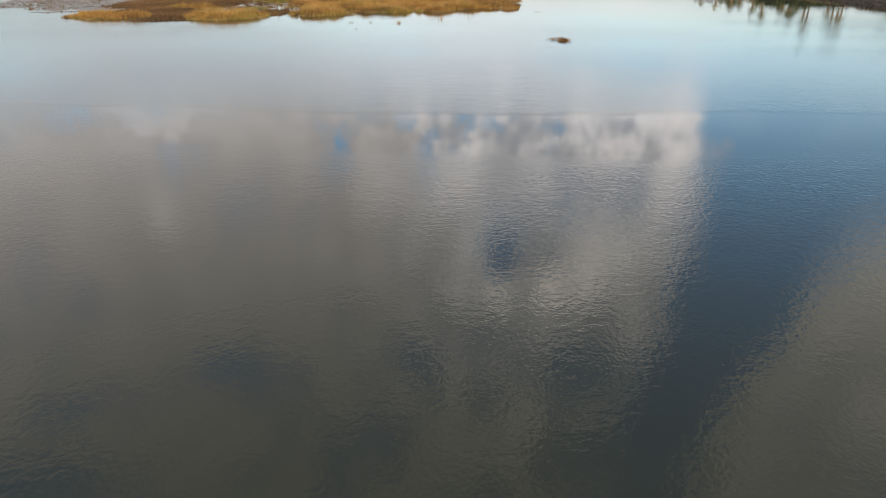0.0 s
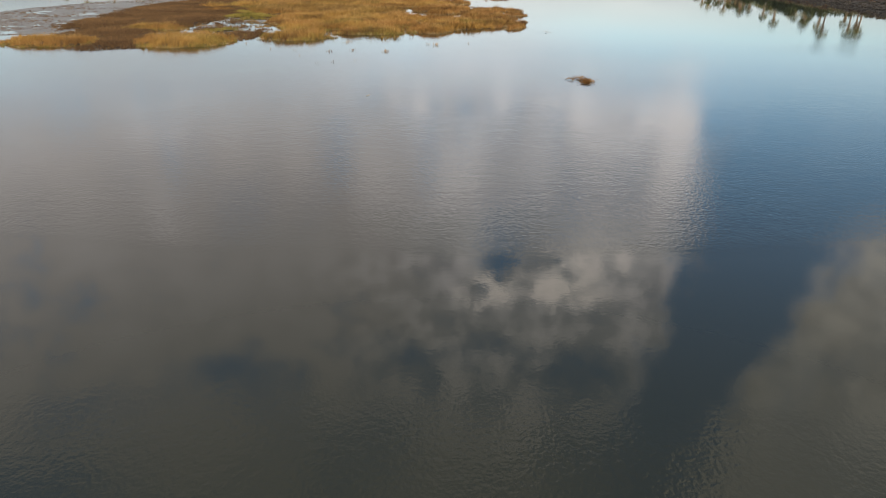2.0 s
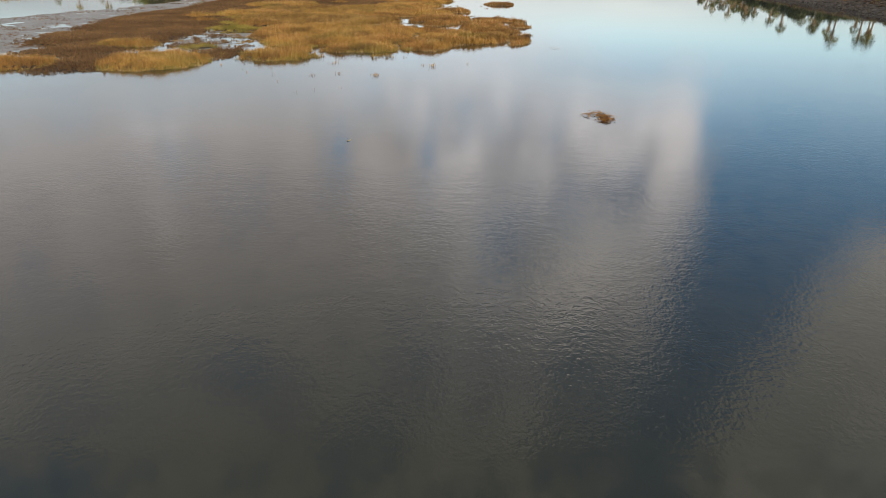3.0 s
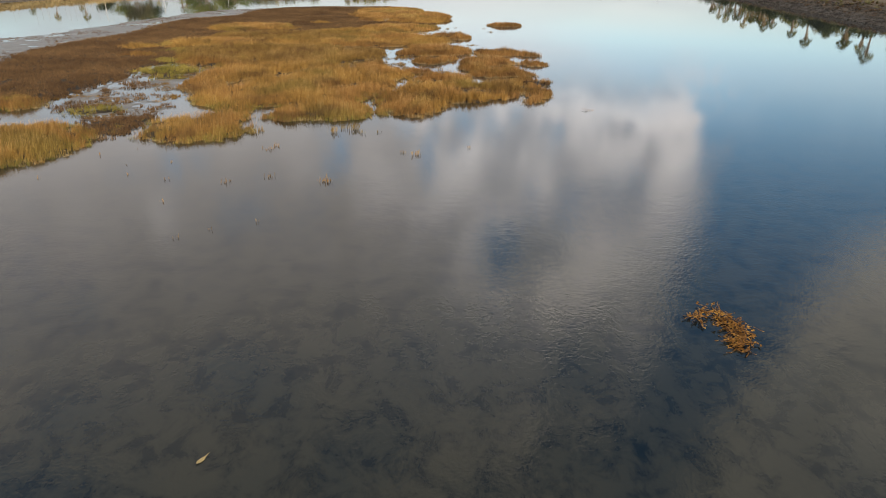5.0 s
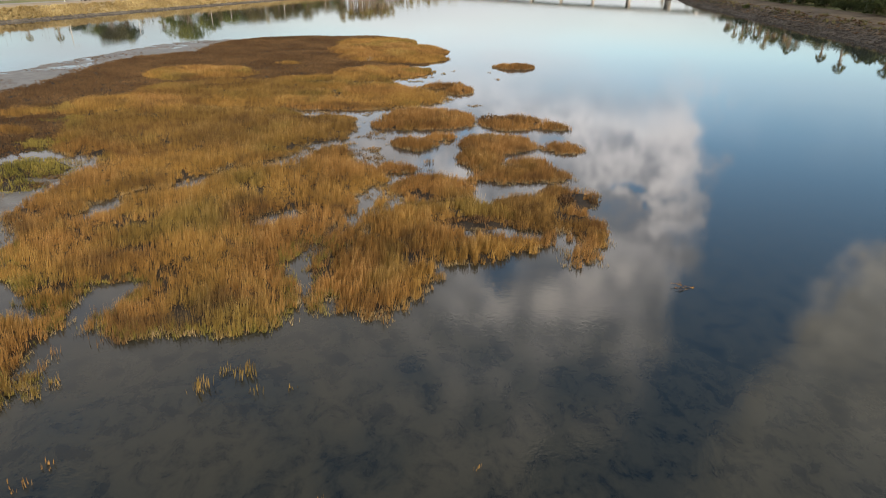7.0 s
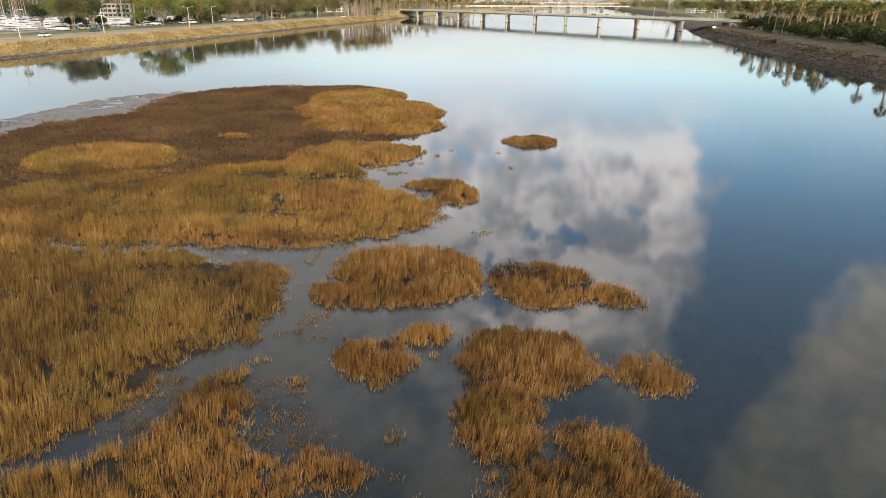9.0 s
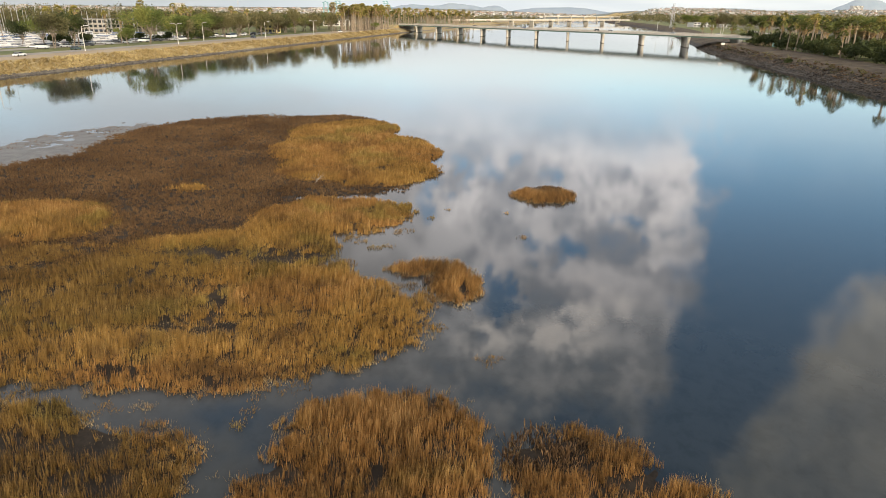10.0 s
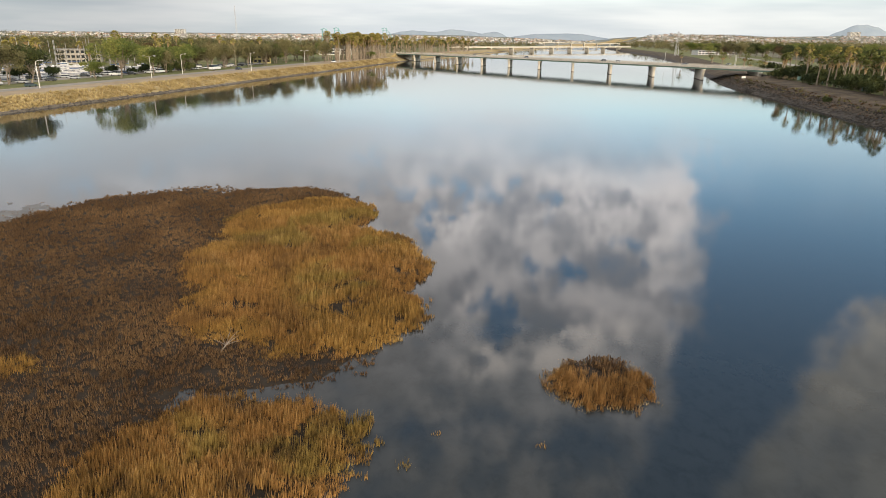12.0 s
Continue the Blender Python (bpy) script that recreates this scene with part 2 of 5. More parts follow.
WATER = material("estuary_water", water_make)
MUD = two_tone("wet_mud", (0.022, 0.017, 0.013), (0.045, 0.035, 0.025), 0.4, 0.8, rel=0.03, gloss=0.12)
FLAT_MUD = two_tone("tidal_mud", (0.07, 0.066, 0.060), (0.14, 0.134, 0.122), 0.5, 0.5, rel=0.03, gloss=0.45)
REED = leafy("cordgrass", (0.114, 0.076, 0.033), (0.354, 0.221, 0.087), (0.608, 0.418, 0.188), 0.17, 0.25, 0.34, ((1.0, 0.84, 0.62), (1.07, 0.98, 0.62), (0.82, 0.90, 0.56)))
# Browner reeds, with some corner darkening of the lens put into the colour.
REED_OLD = leafy("dimmed_old_cordgrass", (0.082, 0.055, 0.026), (0.255, 0.168, 0.067), (0.482, 0.342, 0.149), 0.17, 0.28, 0.38, ((0.98, 0.86, 0.62), (1.05, 0.96, 0.62), (0.85, 0.90, 0.58)))
REED_PALE = leafy("pale_low_grass", (0.12, 0.085, 0.042), (0.34, 0.245, 0.115), (0.60, 0.46, 0.25), 0.3, 0.25, 0.5)
REED_RUST = leafy("russet_cordgrass", (0.101, 0.064, 0.029), (0.331, 0.204, 0.087), (0.570, 0.386, 0.184), 0.17, 0.3, 0.34, ((1.0, 0.85, 0.64), (1.08, 0.92, 0.64), (0.95, 0.90, 0.60)))
REED_GREEN = leafy("green_cordgrass", (0.105, 0.098, 0.022), (0.254, 0.209, 0.048), (0.419, 0.329, 0.090), 0.2, 0.25)
BROWN = leafy("pickleweed", (0.048, 0.028, 0.015), (0.139, 0.081, 0.038), (0.270, 0.168, 0.079), 0.12, 0.15, 0.7)
STRAW = leafy("dry_grass", (0.26, 0.19, 0.085), (0.47, 0.36, 0.17), (0.66, 0.54, 0.29), 0.08, 0.1, 0.5)
LEAF = leafy("tree_leaves", (0.049, 0.072, 0.019), (0.155, 0.182, 0.047), (0.332, 0.320, 0.088), 0.05, 0.25, 0.38)
LEAF_DULL = leafy("eucalyptus_leaves", (0.064, 0.064, 0.032), (0.172, 0.155, 0.070), (0.306, 0.260, 0.118), 0.05, 0.25, 0.38)
LEAF_RUST = leafy("rusty_leaves", (0.045, 0.032, 0.016), (0.117, 0.077, 0.036), (0.216, 0.144, 0.072), 0.08, 0.2, 0.4)
BUSH_LEAF = leafy("dark_bush_leaves", (0.022, 0.032, 0.012), (0.060, 0.075, 0.024), (0.14, 0.14, 0.045), 0.08, 0.15, 0.4)
FROND = leafy("palm_fronds", (0.13, 0.13, 0.036), (0.37, 0.31, 0.085), (0.62, 0.50, 0.18), 0.06, 0.25, 0.7)
# Greener fronds, also toned down to carry the right bank's cloud shade.
FROND_GREEN = leafy("shade_green_palm_fronds", (0.05, 0.065, 0.020), (0.17, 0.175, 0.050), (0.36, 0.32, 0.10), 0.06, 0.2, 0.6)
SKIRT = leafy("dead_palm_fronds", (0.20, 0.135, 0.065), (0.38, 0.265, 0.125), (0.54, 0.40, 0.21), 0.2, 0.1, 0.6)
KELP = leafy("kelp", (0.05, 0.022, 0.007), (0.24, 0.105, 0.018), (0.52, 0.27, 0.05), 1.5, 0.2, 0.7)
ROCK = two_tone("riprap_rock", (0.07, 0.06, 0.05), (0.18, 0.155, 0.125), 0.5, 0.9, rel=0.05)
# Right levee's rock and earth: its shade is painted in as darker colour.
DARK_ROCK = two_tone("shaded_bank_rock", (0.028, 0.024, 0.020), (0.090, 0.076, 0.062), 0.45, 0.9, rel=0.05, gloss=0.2)
EARTH = two_tone("shaded_bank_earth", (0.062, 0.047, 0.033), (0.135, 0.103, 0.068), 0.15, 0.95, rel=0.04, gloss=0.15)
DIRT = two_tone("pale_dirt", (0.30, 0.225, 0.14), (0.40, 0.31, 0.20), 0.12, 0.95, rel=0.02)
SLOPE = two_tone("grassy_slope", (0.26, 0.195, 0.09), (0.42, 0.32, 0.15), 0.2, 0.95, rel=0.05)
LAWN = two_tone("lawn", (0.075, 0.10, 0.022), (0.20, 0.19, 0.055), 0.04, 0.95, rel=0.02)
LAND = two_tone("scrub_land", (0.085, 0.085, 0.045), (0.19, 0.165, 0.10), 0.012, 0.95)
ASPHALT = two_tone("asphalt", (0.27, 0.245, 0.21), (0.35, 0.32, 0.28), 0.2, 0.9, gloss=0.2)
CONCRETE = two_tone("concrete", (0.60, 0.54, 0.44), (0.76, 0.70, 0.59), 0.12, 0.85, rel=0.01)
TIDE = two_tone("tide_stained_concrete", (0.12, 0.095, 0.07), (0.22, 0.18, 0.13), 0.5, 0.8)
GIRDER = two_tone("green_steel", (0.13, 0.20, 0.15), (0.21, 0.29, 0.22), 0.3, 0.6)
WHITE = two_tone("white_paint", (0.56, 0.55, 0.53), (0.70, 0.69, 0.67), 0.5, 0.5)
TILE = two_tone("roof_tile", (0.30, 0.15, 0.09), (0.42, 0.24, 0.15), 0.2, 0.8)
GREYROOF = two_tone("grey_roof", (0.22, 0.21, 0.20), (0.34, 0.32, 0.30), 0.2, 0.8)
OLD_STUCCO = two_tone("weathered_stucco", (0.36, 0.32, 0.27), (0.50, 0.46, 0.39), 0.15, 0.9)
STUCCO = two_tone("stucco", (0.62, 0.58, 0.51), (0.80, 0.77, 0.71), 0.05, 0.85)
YELLOW = two_tone("yellow_stucco", (0.62, 0.52, 0.22), (0.72, 0.62, 0.30), 0.1, 0.85)
BARK = two_tone("pale_bark", (0.14, 0.11, 0.08), (0.32, 0.26, 0.20), 0.6, 0.9, rel=0.03)
PALM_BARK = two_tone("palm_bark", (0.21, 0.165, 0.115), (0.38, 0.305, 0.225), 0.8, 0.9, rel=0.03)
GLASS = two_tone("dark_glass", (0.02, 0.025, 0.03), (0.04, 0.045, 0.05), 1.0, 0.15)
RUBBER = two_tone("rubber", (0.02, 0.02, 0.02), (0.035, 0.035, 0.035), 3.0, 0.8)
STEEL = two_tone("galvanised_steel", (0.40, 0.40, 0.40), (0.55, 0.55, 0.55), 2.0, 0.5)
TEAL = two_tone("teal_paint", (0.22, 0.42, 0.42), (0.30, 0.50, 0.50), 0.5, 0.6)


def house_wall(n, b, at):
    one = n.out_of("ShaderNodeNewGeometry", "Random Per Island")
    col = n.mix(n.span(one, 0.0, 0.5), (0.36, 0.32, 0.28), (0.60, 0.56, 0.50))
    col = n.mix(n.span(one, 0.55, 1.0), col, (0.82, 0.79, 0.74))
    n.put(b.inputs["Base Color"], n.mix(n.span(n.noise(at, 0.3, 3.0), 0.35, 0.65, 0.0, 0.25), col, (0.25, 0.23, 0.20)))


HOUSE_WALL = material("house_wall", house_wall)
HILL = two_tone("wooded_hill", (0.12, 0.135, 0.115), (0.25, 0.25, 0.205), 0.006, 0.95)
# Pale blue-grey: the distance haze is put into the mountains' base colour.
MOUNTAIN = two_tone("hazed_mountain", (0.27, 0.325, 0.385), (0.33, 0.38, 0.43), 0.002, 1.0, gloss=0.0)

# ---------------------------------------------------------------- mesh helpers


def part(name, bm, mat, parent=None, label=""):
    """Link a bmesh as one mesh object, under parent if there is one."""
    me = bpy.data.meshes.new(name)
    bm.to_mesh(me)
    bm.free()
    me.materials.append(mat)
    ob = new(name, me)
    ob.parent = parent
    if label:
        ob["label"] = label
    return ob


def shared(name, me, parent=None, at=None):
    """Another object on a mesh that exists."""
    ob = new(name, me)
    ob.parent = parent
    if at is not None:
        ob.matrix_basis = at
    return ob


def tris(name, co, mat, parent=None, per=3):
    """A mesh of separate polygons with per corners each, from an array of corners."""
    co = np.asarray(co, np.float32).reshape(-1, 3)
    me = bpy.data.meshes.new(name)
    k = len(co) // per
    me.vertices.add(len(co))
    me.vertices.foreach_set("co", co.ravel())
    me.loops.add(len(co))
    me.loops.foreach_set("vertex_index", np.arange(len(co), dtype=np.int32))
    me.polygons.add(k)
    me.polygons.foreach_set("loop_start", np.arange(0, len(co), per, dtype=np.int32))
    me.update(calc_edges=True)
    me.materials.append(mat)
    ob = new(name, me)
    ob.parent = parent
    return ob


def grid(name, pts, mats, pick, parent=None):
    """A sheet through an array (rows, columns, 3); pick(row, column) gives a face's material."""
    r, c = pts.shape[:2]
    me = bpy.data.meshes.new(name)
    faces = [(i * c + j, i * c + j + 1, (i + 1) * c + j + 1, (i + 1) * c + j) for i in range(r - 1) for j in range(c - 1)]
    me.from_pydata(pts.reshape(-1, 3).tolist(), [], faces)
    for m in mats:
        me.materials.append(m)
    me.polygons.foreach_set("material_index", [pick(i, j) for i in range(r - 1) for j in range(c - 1)])
    me.polygons.foreach_set("use_smooth", [True] * len(faces))
    ob = new(name, me)
    ob.parent = parent
    return ob


def box(bm, x0, y0, z0, x1, y1, z1, m=Matrix()):
    v = [bm.verts.new(m @ Vector((x, y, z))) for z in (z0, z1) for y in (y0, y1) for x in (x0, x1)]
    for f in ((0, 2, 3, 1), (4, 5, 7, 6), (0, 1, 5, 4), (1, 3, 7, 5), (3, 2, 6, 7), (2, 0, 4, 6)):
        bm.faces.new([v[i] for i in f])
    return v


def prism(bm, ring, z0, z1, m=Matrix(), shrink=1.0):
    """An upright solid on a ring of (x, y)."""
    lo = [bm.verts.new(m @ Vector((x, y, z0))) for x, y in ring]
    hi = [bm.verts.new(m @ Vector((x * shrink, y * shrink, z1))) for x, y in ring]
    k = len(ring)
    bm.faces.new(lo[::-1])
    bm.faces.new(hi)
    for i in range(k):
        bm.faces.new((lo[i], lo[(i + 1) % k], hi[(i + 1) % k], hi[i]))


def tube(bm, pts, radii, sides=6):
    """A tapered tube through points."""
    rings = []
    for i, p in enumerate(pts):
        p = Vector(p)
        d = (Vector(pts[min(i + 1, len(pts) - 1)]) - Vector(pts[max(i - 1, 0)])).normalized()
        a = d.orthogonal().normalized()
        b = d.cross(a)
        rings.append([bm.verts.new(p + radii[i] * (math.cos(t) * a + math.sin(t) * b)) for t in np.linspace(0, math.tau, sides, endpoint=False)])
    for r, s in zip(rings, rings[1:]):
        for i in range(sides):
            bm.faces.new((r[i], r[(i + 1) % sides], s[(i + 1) % sides], s[i]))
    bm.faces.new(rings[0][::-1])
    bm.faces.new(rings[-1])


def empty(name, m=Matrix()):
    ob = new(name)
    ob.matrix_basis = m
    return ob


RNG = np.random.default_rng(7)
LATTICE = np.random.default_rng(11).random((64, 64))


def vnoise(x, y, scale):
    """Smooth value noise, 0 to 1, with waves about scale metres long."""
    x, y = np.asarray(x) / scale, np.asarray(y) / scale
    i, j = np.floor(x).astype(int), np.floor(y).astype(int)
    u, v = x - i, y - j
    u, v = u * u * (3 - 2 * u), v * v * (3 - 2 * v)
    g = lambda a, b: LATTICE[a % 64, b % 64]
    return (g(i, j) * (1 - u) + g(i + 1, j) * u) * (1 - v) + (g(i, j + 1) * (1 - u) + g(i + 1, j + 1) * u) * v


def rough_noise(x, y, scale):
    return 0.55 * vnoise(x, y, scale) + 0.3 * vnoise(x + 31, y + 17, scale / 2.3) + 0.15 * vnoise(x + 7, y + 71, scale / 5.1)


# ---------------------------------------------------------------- the river and its land


def bank_left(y):
    return np.interp(y, (-600, 800, 1150, 2600, 5000), (-301, -39.5, 40, 455, 1400))


def bank_right(y):
    return np.interp(y, (-600, 500, 930, 1260, 1640, 2600, 5000), (-20.7, 149.8, 266, 333, 388, 540, 1500))


def far_rise(x, y):
    """The mesa and its hills, some kilometres upstream."""
    d = np.clip((y - 2300 - 200 * vnoise(x, y * 0, 700)) / 1500, 0, 1)
    side = np.clip(np.abs(x - 500 - 0.16 * (y - 2300)) / 500, 0.0, 1)
    h = 16 + 34 * rough_noise(x, y, 900)
    h = h * (0.92 + 0.42 * np.clip((x - 300) / 900, 0, 1))
    return d * h * (0.15 + 0.85 * side)


def ground_height(x, y):
    """Height of the land on either side (beyond the crests of the banks)."""
    return np.where(x < bank_left(y), 3.6, 4.0) + far_rise(x, y)


LEFT = ((-5200, 3.6), (-3600, 3.6), (-2500, 3.6), (-1700, 3.6), (-1100, 3.6), (-700, 3.6), (-420, 3.6), (-260, 3.6), (-160, 3.6), (-100, 3.6), (-70, 3.6), (-36, 3.6), (-24, 3.6), (-13, 3.75), (-10.5, 3.5), (-4.5, 1.5), (-1.4, 0.45), (0.3, -0.1), (3, -0.9))
RIGHT = ((-3, -0.9), (-0.3, -0.1), (4, 1.4), (9, 2.9), (14, 4.0), (17, 4.1), (30, 4.0), (50, 4.0), (80, 4.0), (130, 4.0), (220, 4.0), (380, 4.0), (700, 4.0), (1200, 4.0), (2000, 4.0), (3000, 4.0), (4500, 4.0))


def build_ground():
    ys = np.concatenate([np.arange(-600, 200, 50), np.arange(200, 900, 12), np.arange(900, 2000, 50), np.arange(2000, 4990, 110), [4985]])
    rows = []
    for y in ys:
        row = []
        for side, edge in ((LEFT, bank_left(y)), (RIGHT, bank_right(y))):
            for off, z in side:
                x = edge + off
                jit = 1.2 * (vnoise(x + 5, y, 9) - 0.5) if -14 < off < 15 and -0.5 < z < 3.7 else 0.0
                rise = float(far_rise(x, y)) if z > 3 else 0.0
                row.append((x + jit, y, z + rise + (0.25 * jit if z > 0 else 0)))
            if side is LEFT:
                for f in (0.25, 0.5, 0.75):
                    row.append((edge + 3 + f * (bank_right(y) - edge - 6), y, -1.3))
        rows.append(row)
    pts = np.array(rows, float)
    nl = len(LEFT)
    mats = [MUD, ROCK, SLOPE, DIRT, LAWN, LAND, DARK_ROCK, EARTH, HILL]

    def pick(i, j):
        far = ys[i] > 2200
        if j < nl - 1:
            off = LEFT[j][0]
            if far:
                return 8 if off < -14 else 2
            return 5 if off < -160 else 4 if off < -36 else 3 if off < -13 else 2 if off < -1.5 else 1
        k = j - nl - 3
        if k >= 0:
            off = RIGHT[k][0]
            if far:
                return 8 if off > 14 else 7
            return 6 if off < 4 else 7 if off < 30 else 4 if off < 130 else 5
        return 0

    return tagged(grid("ground", pts, mats, pick), "river bed, levees and flat land rising to distant hills", "ground", kind="structure")


build_ground()


def build_water():
    xs = np.concatenate([np.linspace(-420, 1500, 25)])
    ys = np.concatenate([np.linspace(-600, 2400, 31), [3000, 3600]])
    pts = np.array([[(x, y, 0.0) for x in xs] for y in ys])
    return tagged(grid("water", pts, [WATER], lambda i, j: 0), "calm dark estuary water with wind ripples, mirroring clouds", "water", kind="structure")


build_water()

# ---------------------------------------------------------------- the marsh


class Bed:
    """A stand of marsh plants: the union of ovals, less its creeks, with a ragged edge."""

    def __init__(self, ragged=1.6):
        self.ovals, self.creeks, self.ragged = [], [], ragged

    def add(self, x, y, rx, ry, turn=0.0):
        self.ovals.append((x, y, rx, ry, radians(turn)))
        return self

    def cut(self, x0, y0, x1, y1, w):
        self.creeks.append((x0, y0, x1, y1, w))
        return self

    def depth(self, x, y):
        """Metres inside the edge, roughly; below zero outside."""
        d = np.full(np.shape(x), -99.0)
        for cx, cy, rx, ry, a in self.ovals:
            u = (x - cx) * math.cos(a) + (y - cy) * math.sin(a)
            v = -(x - cx) * math.sin(a) + (y - cy) * math.cos(a)
            d = np.maximum(d, (1 - np.hypot(u / rx, v / ry)) * min(rx, ry))
        wx = x + 1.6 * (vnoise(x + 3, y, 5) - 0.5) * 2
        wy = y + 1.6 * (vnoise(x, y + 40, 5) - 0.5) * 2
        for x0, y0, x1, y1, w in self.creeks:
            t = np.clip(((wx - x0) * (x1 - x0) + (wy - y0) * (y1 - y0)) / ((x1 - x0) ** 2 + (y1 - y0) ** 2), 0, 1)
            d = np.minimum(d, np.hypot(wx - x0 - t * (x1 - x0), wy - y0 - t * (y1 - y0)) - w / 2)
        return d - 0.05 + self.ragged * (rough_noise(x, y, 4.5) - 0.5) + 0.9 * (vnoise(x + 11, y, 0.8) - 0.5)

    def bounds(self):
        o = np.array([(cx - max(rx, ry), cx + max(rx, ry), cy - max(rx, ry), cy + max(rx, ry)) for cx, cy, rx, ry, _ in self.ovals])
        return o[:, 0].min() - 2, o[:, 1].max() + 2, o[:, 2].min() - 2, o[:, 3].max() + 2


def blades(x, y, h, width, spread, z0=-0.05, flat_blade=False, lean=1.0):
    """One lance-shaped blade at each place: narrow foot, widest above the middle, pointed."""
    k = len(x)
    face = RNG.uniform(0, math.pi, k)
    dx, dy = np.cos(face) * width / 2, np.sin(face) * width / 2
    # neighbours lean together, as wind and tide have laid them
    wind = 0.2 + 2.6 * (vnoise(x + 400, y, 6.0) - 0.5)
    bow = lean * (0.03 + 0.17 * vnoise(x, y + 300, 3.0))
    tx = x + (np.cos(wind) * bow + RNG.normal(0, spread, k)) * h
    ty = y + (np.sin(wind) * bow + RNG.normal(0, spread, k)) * h
    base = np.full(k, z0)
    foot = np.stack([x, y, base], 1)
    tip = np.stack([tx, ty, h], 1)
    mid = foot + (tip - foot) * 0.72
    mid[:, 0] -= (tx - x) * 0.12
    mid[:, 1] -= (ty - y) * 0.12
    off = np.stack([dx, dy, 0 * dx], 1)
    if flat_blade:
        return np.stack([foot - off, foot + off, tip], 1)
    return np.stack([foot, mid - off, tip, mid + off], 1)


def tufts(bed, per_m2, each, height, width, radius, spread, keep=None, thin=0.25, flat_blade=False, low_edge=0.55, lean=1.0, gaps=(0.16, 0.48)):
    """Blades in tufts all over a bed. keep: only where keep(x, y)."""
    x0, x1, y0, y1 = bed.bounds()
    k = int((x1 - x0) * (y1 - y0) * per_m2)
    x, y = RNG.uniform(x0, x1, k), RNG.uniform(y0, y1, k)
    d = bed.depth(x, y)
    ok = d > RNG.uniform(-thin, thin, k)
    ok &= vnoise(x + 90, y, 0.9) * 0.6 + vnoise(x, y + 50, 2.6) * 0.4 > RNG.uniform(*gaps, k)
    if keep is not None:
        ok &= keep(x, y)
    x, y, d = x[ok], y[ok], d[ok]
    tall = height * (low_edge + (1 - low_edge) * np.clip(d / 1.2, 0, 1)) * (0.68 + 0.28 * np.clip((rough_noise(x + 200, y, 5.5) - 0.32) / 0.30, 0, 1) + 0.22 * vnoise(x + 90, y, 0.9)) * RNG.uniform(0.62, 1.2, len(x))
    x, y, tall = np.repeat(x, each), np.repeat(y, each), np.repeat(tall, each)
    x = x + RNG.normal(0, radius, len(x))
    y = y + RNG.normal(0, radius, len(y))
    return blades(x, y, tall * RNG.uniform(0.6, 1.08, len(x)), width * RNG.uniform(0.6, 1.3, len(x)), spread, flat_blade=flat_blade, lean=lean)


def mud_sheet(bed, name, parent, step=0.8, top=0.10, mat=MUD, patchy=0.0, level=0.53):
    """The low mud mound that a bed roots in, sloping under the water at its edge."""
    x0, x1, y0, y1 = bed.bounds()
    xs, ys = np.arange(x0, x1, step), np.arange(y0, y1, step)
    gx, gy = np.meshgrid(xs, ys)
    d = bed.depth(gx, gy)
    z = np.clip(d * 0.12 - 0.03, -0.30, top) + 0.05 * (rough_noise(gx, gy, 2.0) - 0.5)
    if patchy:
        z = np.minimum(z, patchy * (0.45 * rough_noise(gx, gy, 9.0) + 0.55 * rough_noise(gx + 50, gy, 1.7) - level))
    keep = d > -1.6
    idx = -np.ones(gx.shape, int)
    idx[keep] = np.arange(keep.sum())
    verts = np.stack([gx[keep], gy[keep], z[keep]], 1)
    q = np.stack([idx[:-1, :-1], idx[:-1, 1:], idx[1:, 1:], idx[1:, :-1]], -1).reshape(-1, 4)
    q = q[(q >= 0).all(1)]
    me = bpy.data.meshes.new(name)
    me.from_pydata(verts.tolist(), [], q.tolist())
    me.materials.append(mat)
    me.polygons.foreach_set("use_smooth", [True] * len(me.polygons))
    ob = new(name, me)
    ob.parent = parent
    return ob


def reed_island(label, bed, per=24, each=14, height=1.0, name="reed_island", group="reed islands", mat=REED_RUST, dead=None):
    """A stand of cordgrass on its mud. dead: an oval where the reeds lie dark and broken."""
    isle = tagged(empty(name), label, "marsh reeds", group, "stuff")
    alive = None
    if dead:
        rot = Bed(1.0).add(*dead)
        alive = lambda x, y: rot.depth(x, y) < RNG.uniform(-0.3, 0.3, len(x))
        both = lambda x, y: (bed.depth(x, y) > -0.5) & (vnoise(x, y, 1.1) > 0.35)
        tris("dead_reeds", tufts(rot, 20, 8, 0.6, 0.06, 0.14, 0.35, both), BROWN, isle, 4)
    tris("reeds", tufts(bed, per, each, height, 0.034, 0.10, 0.11, alive, thin=0.35, flat_blade=True), mat, isle)
    low = lambda x, y: bed.depth(x, y) < 0.45
    tris("fringe", tufts(bed, 26, 8, 0.36, 0.032, 0.14, 0.34, low, thin=0.55, flat_blade=True, low_edge=0.8), REED_PALE, isle)
    mud_sheet(bed, "mud", isle, 0.5)
    return isle


# The great bed: lobes of gold cordgrass, with creeks, and brown pickleweed behind and to the far side.
gold = Bed(2.2)
gold.add(-8.5, 219, 10.6, 16).add(-14.5, 238, 8.5, 11.5, -25).add(-8, 210, 10.6, 9).add(-16, 222, 7, 9)
gold.add(-7, 190, 7, 5.5, 10).add(-9.8, 186, 6.6, 10).add(-15, 175.5, 11, 8.5).add(-14, 166, 16, 8.7).add(-6, 165.5, 8.2, 5.2)
gold.add(-28, 168, 13, 12).add(-38, 186, 9, 7.5).add(-36, 158, 9, 7)
gold.add(-24, 149, 16, 9.5).add(-18, 138, 11.5, 13).add(-11.5, 147, 4.2, 5.5)
gold.add(-14, 122, 11, 17).add(-21.5, 128, 7, 13).add(-29, 144, 8, 10)
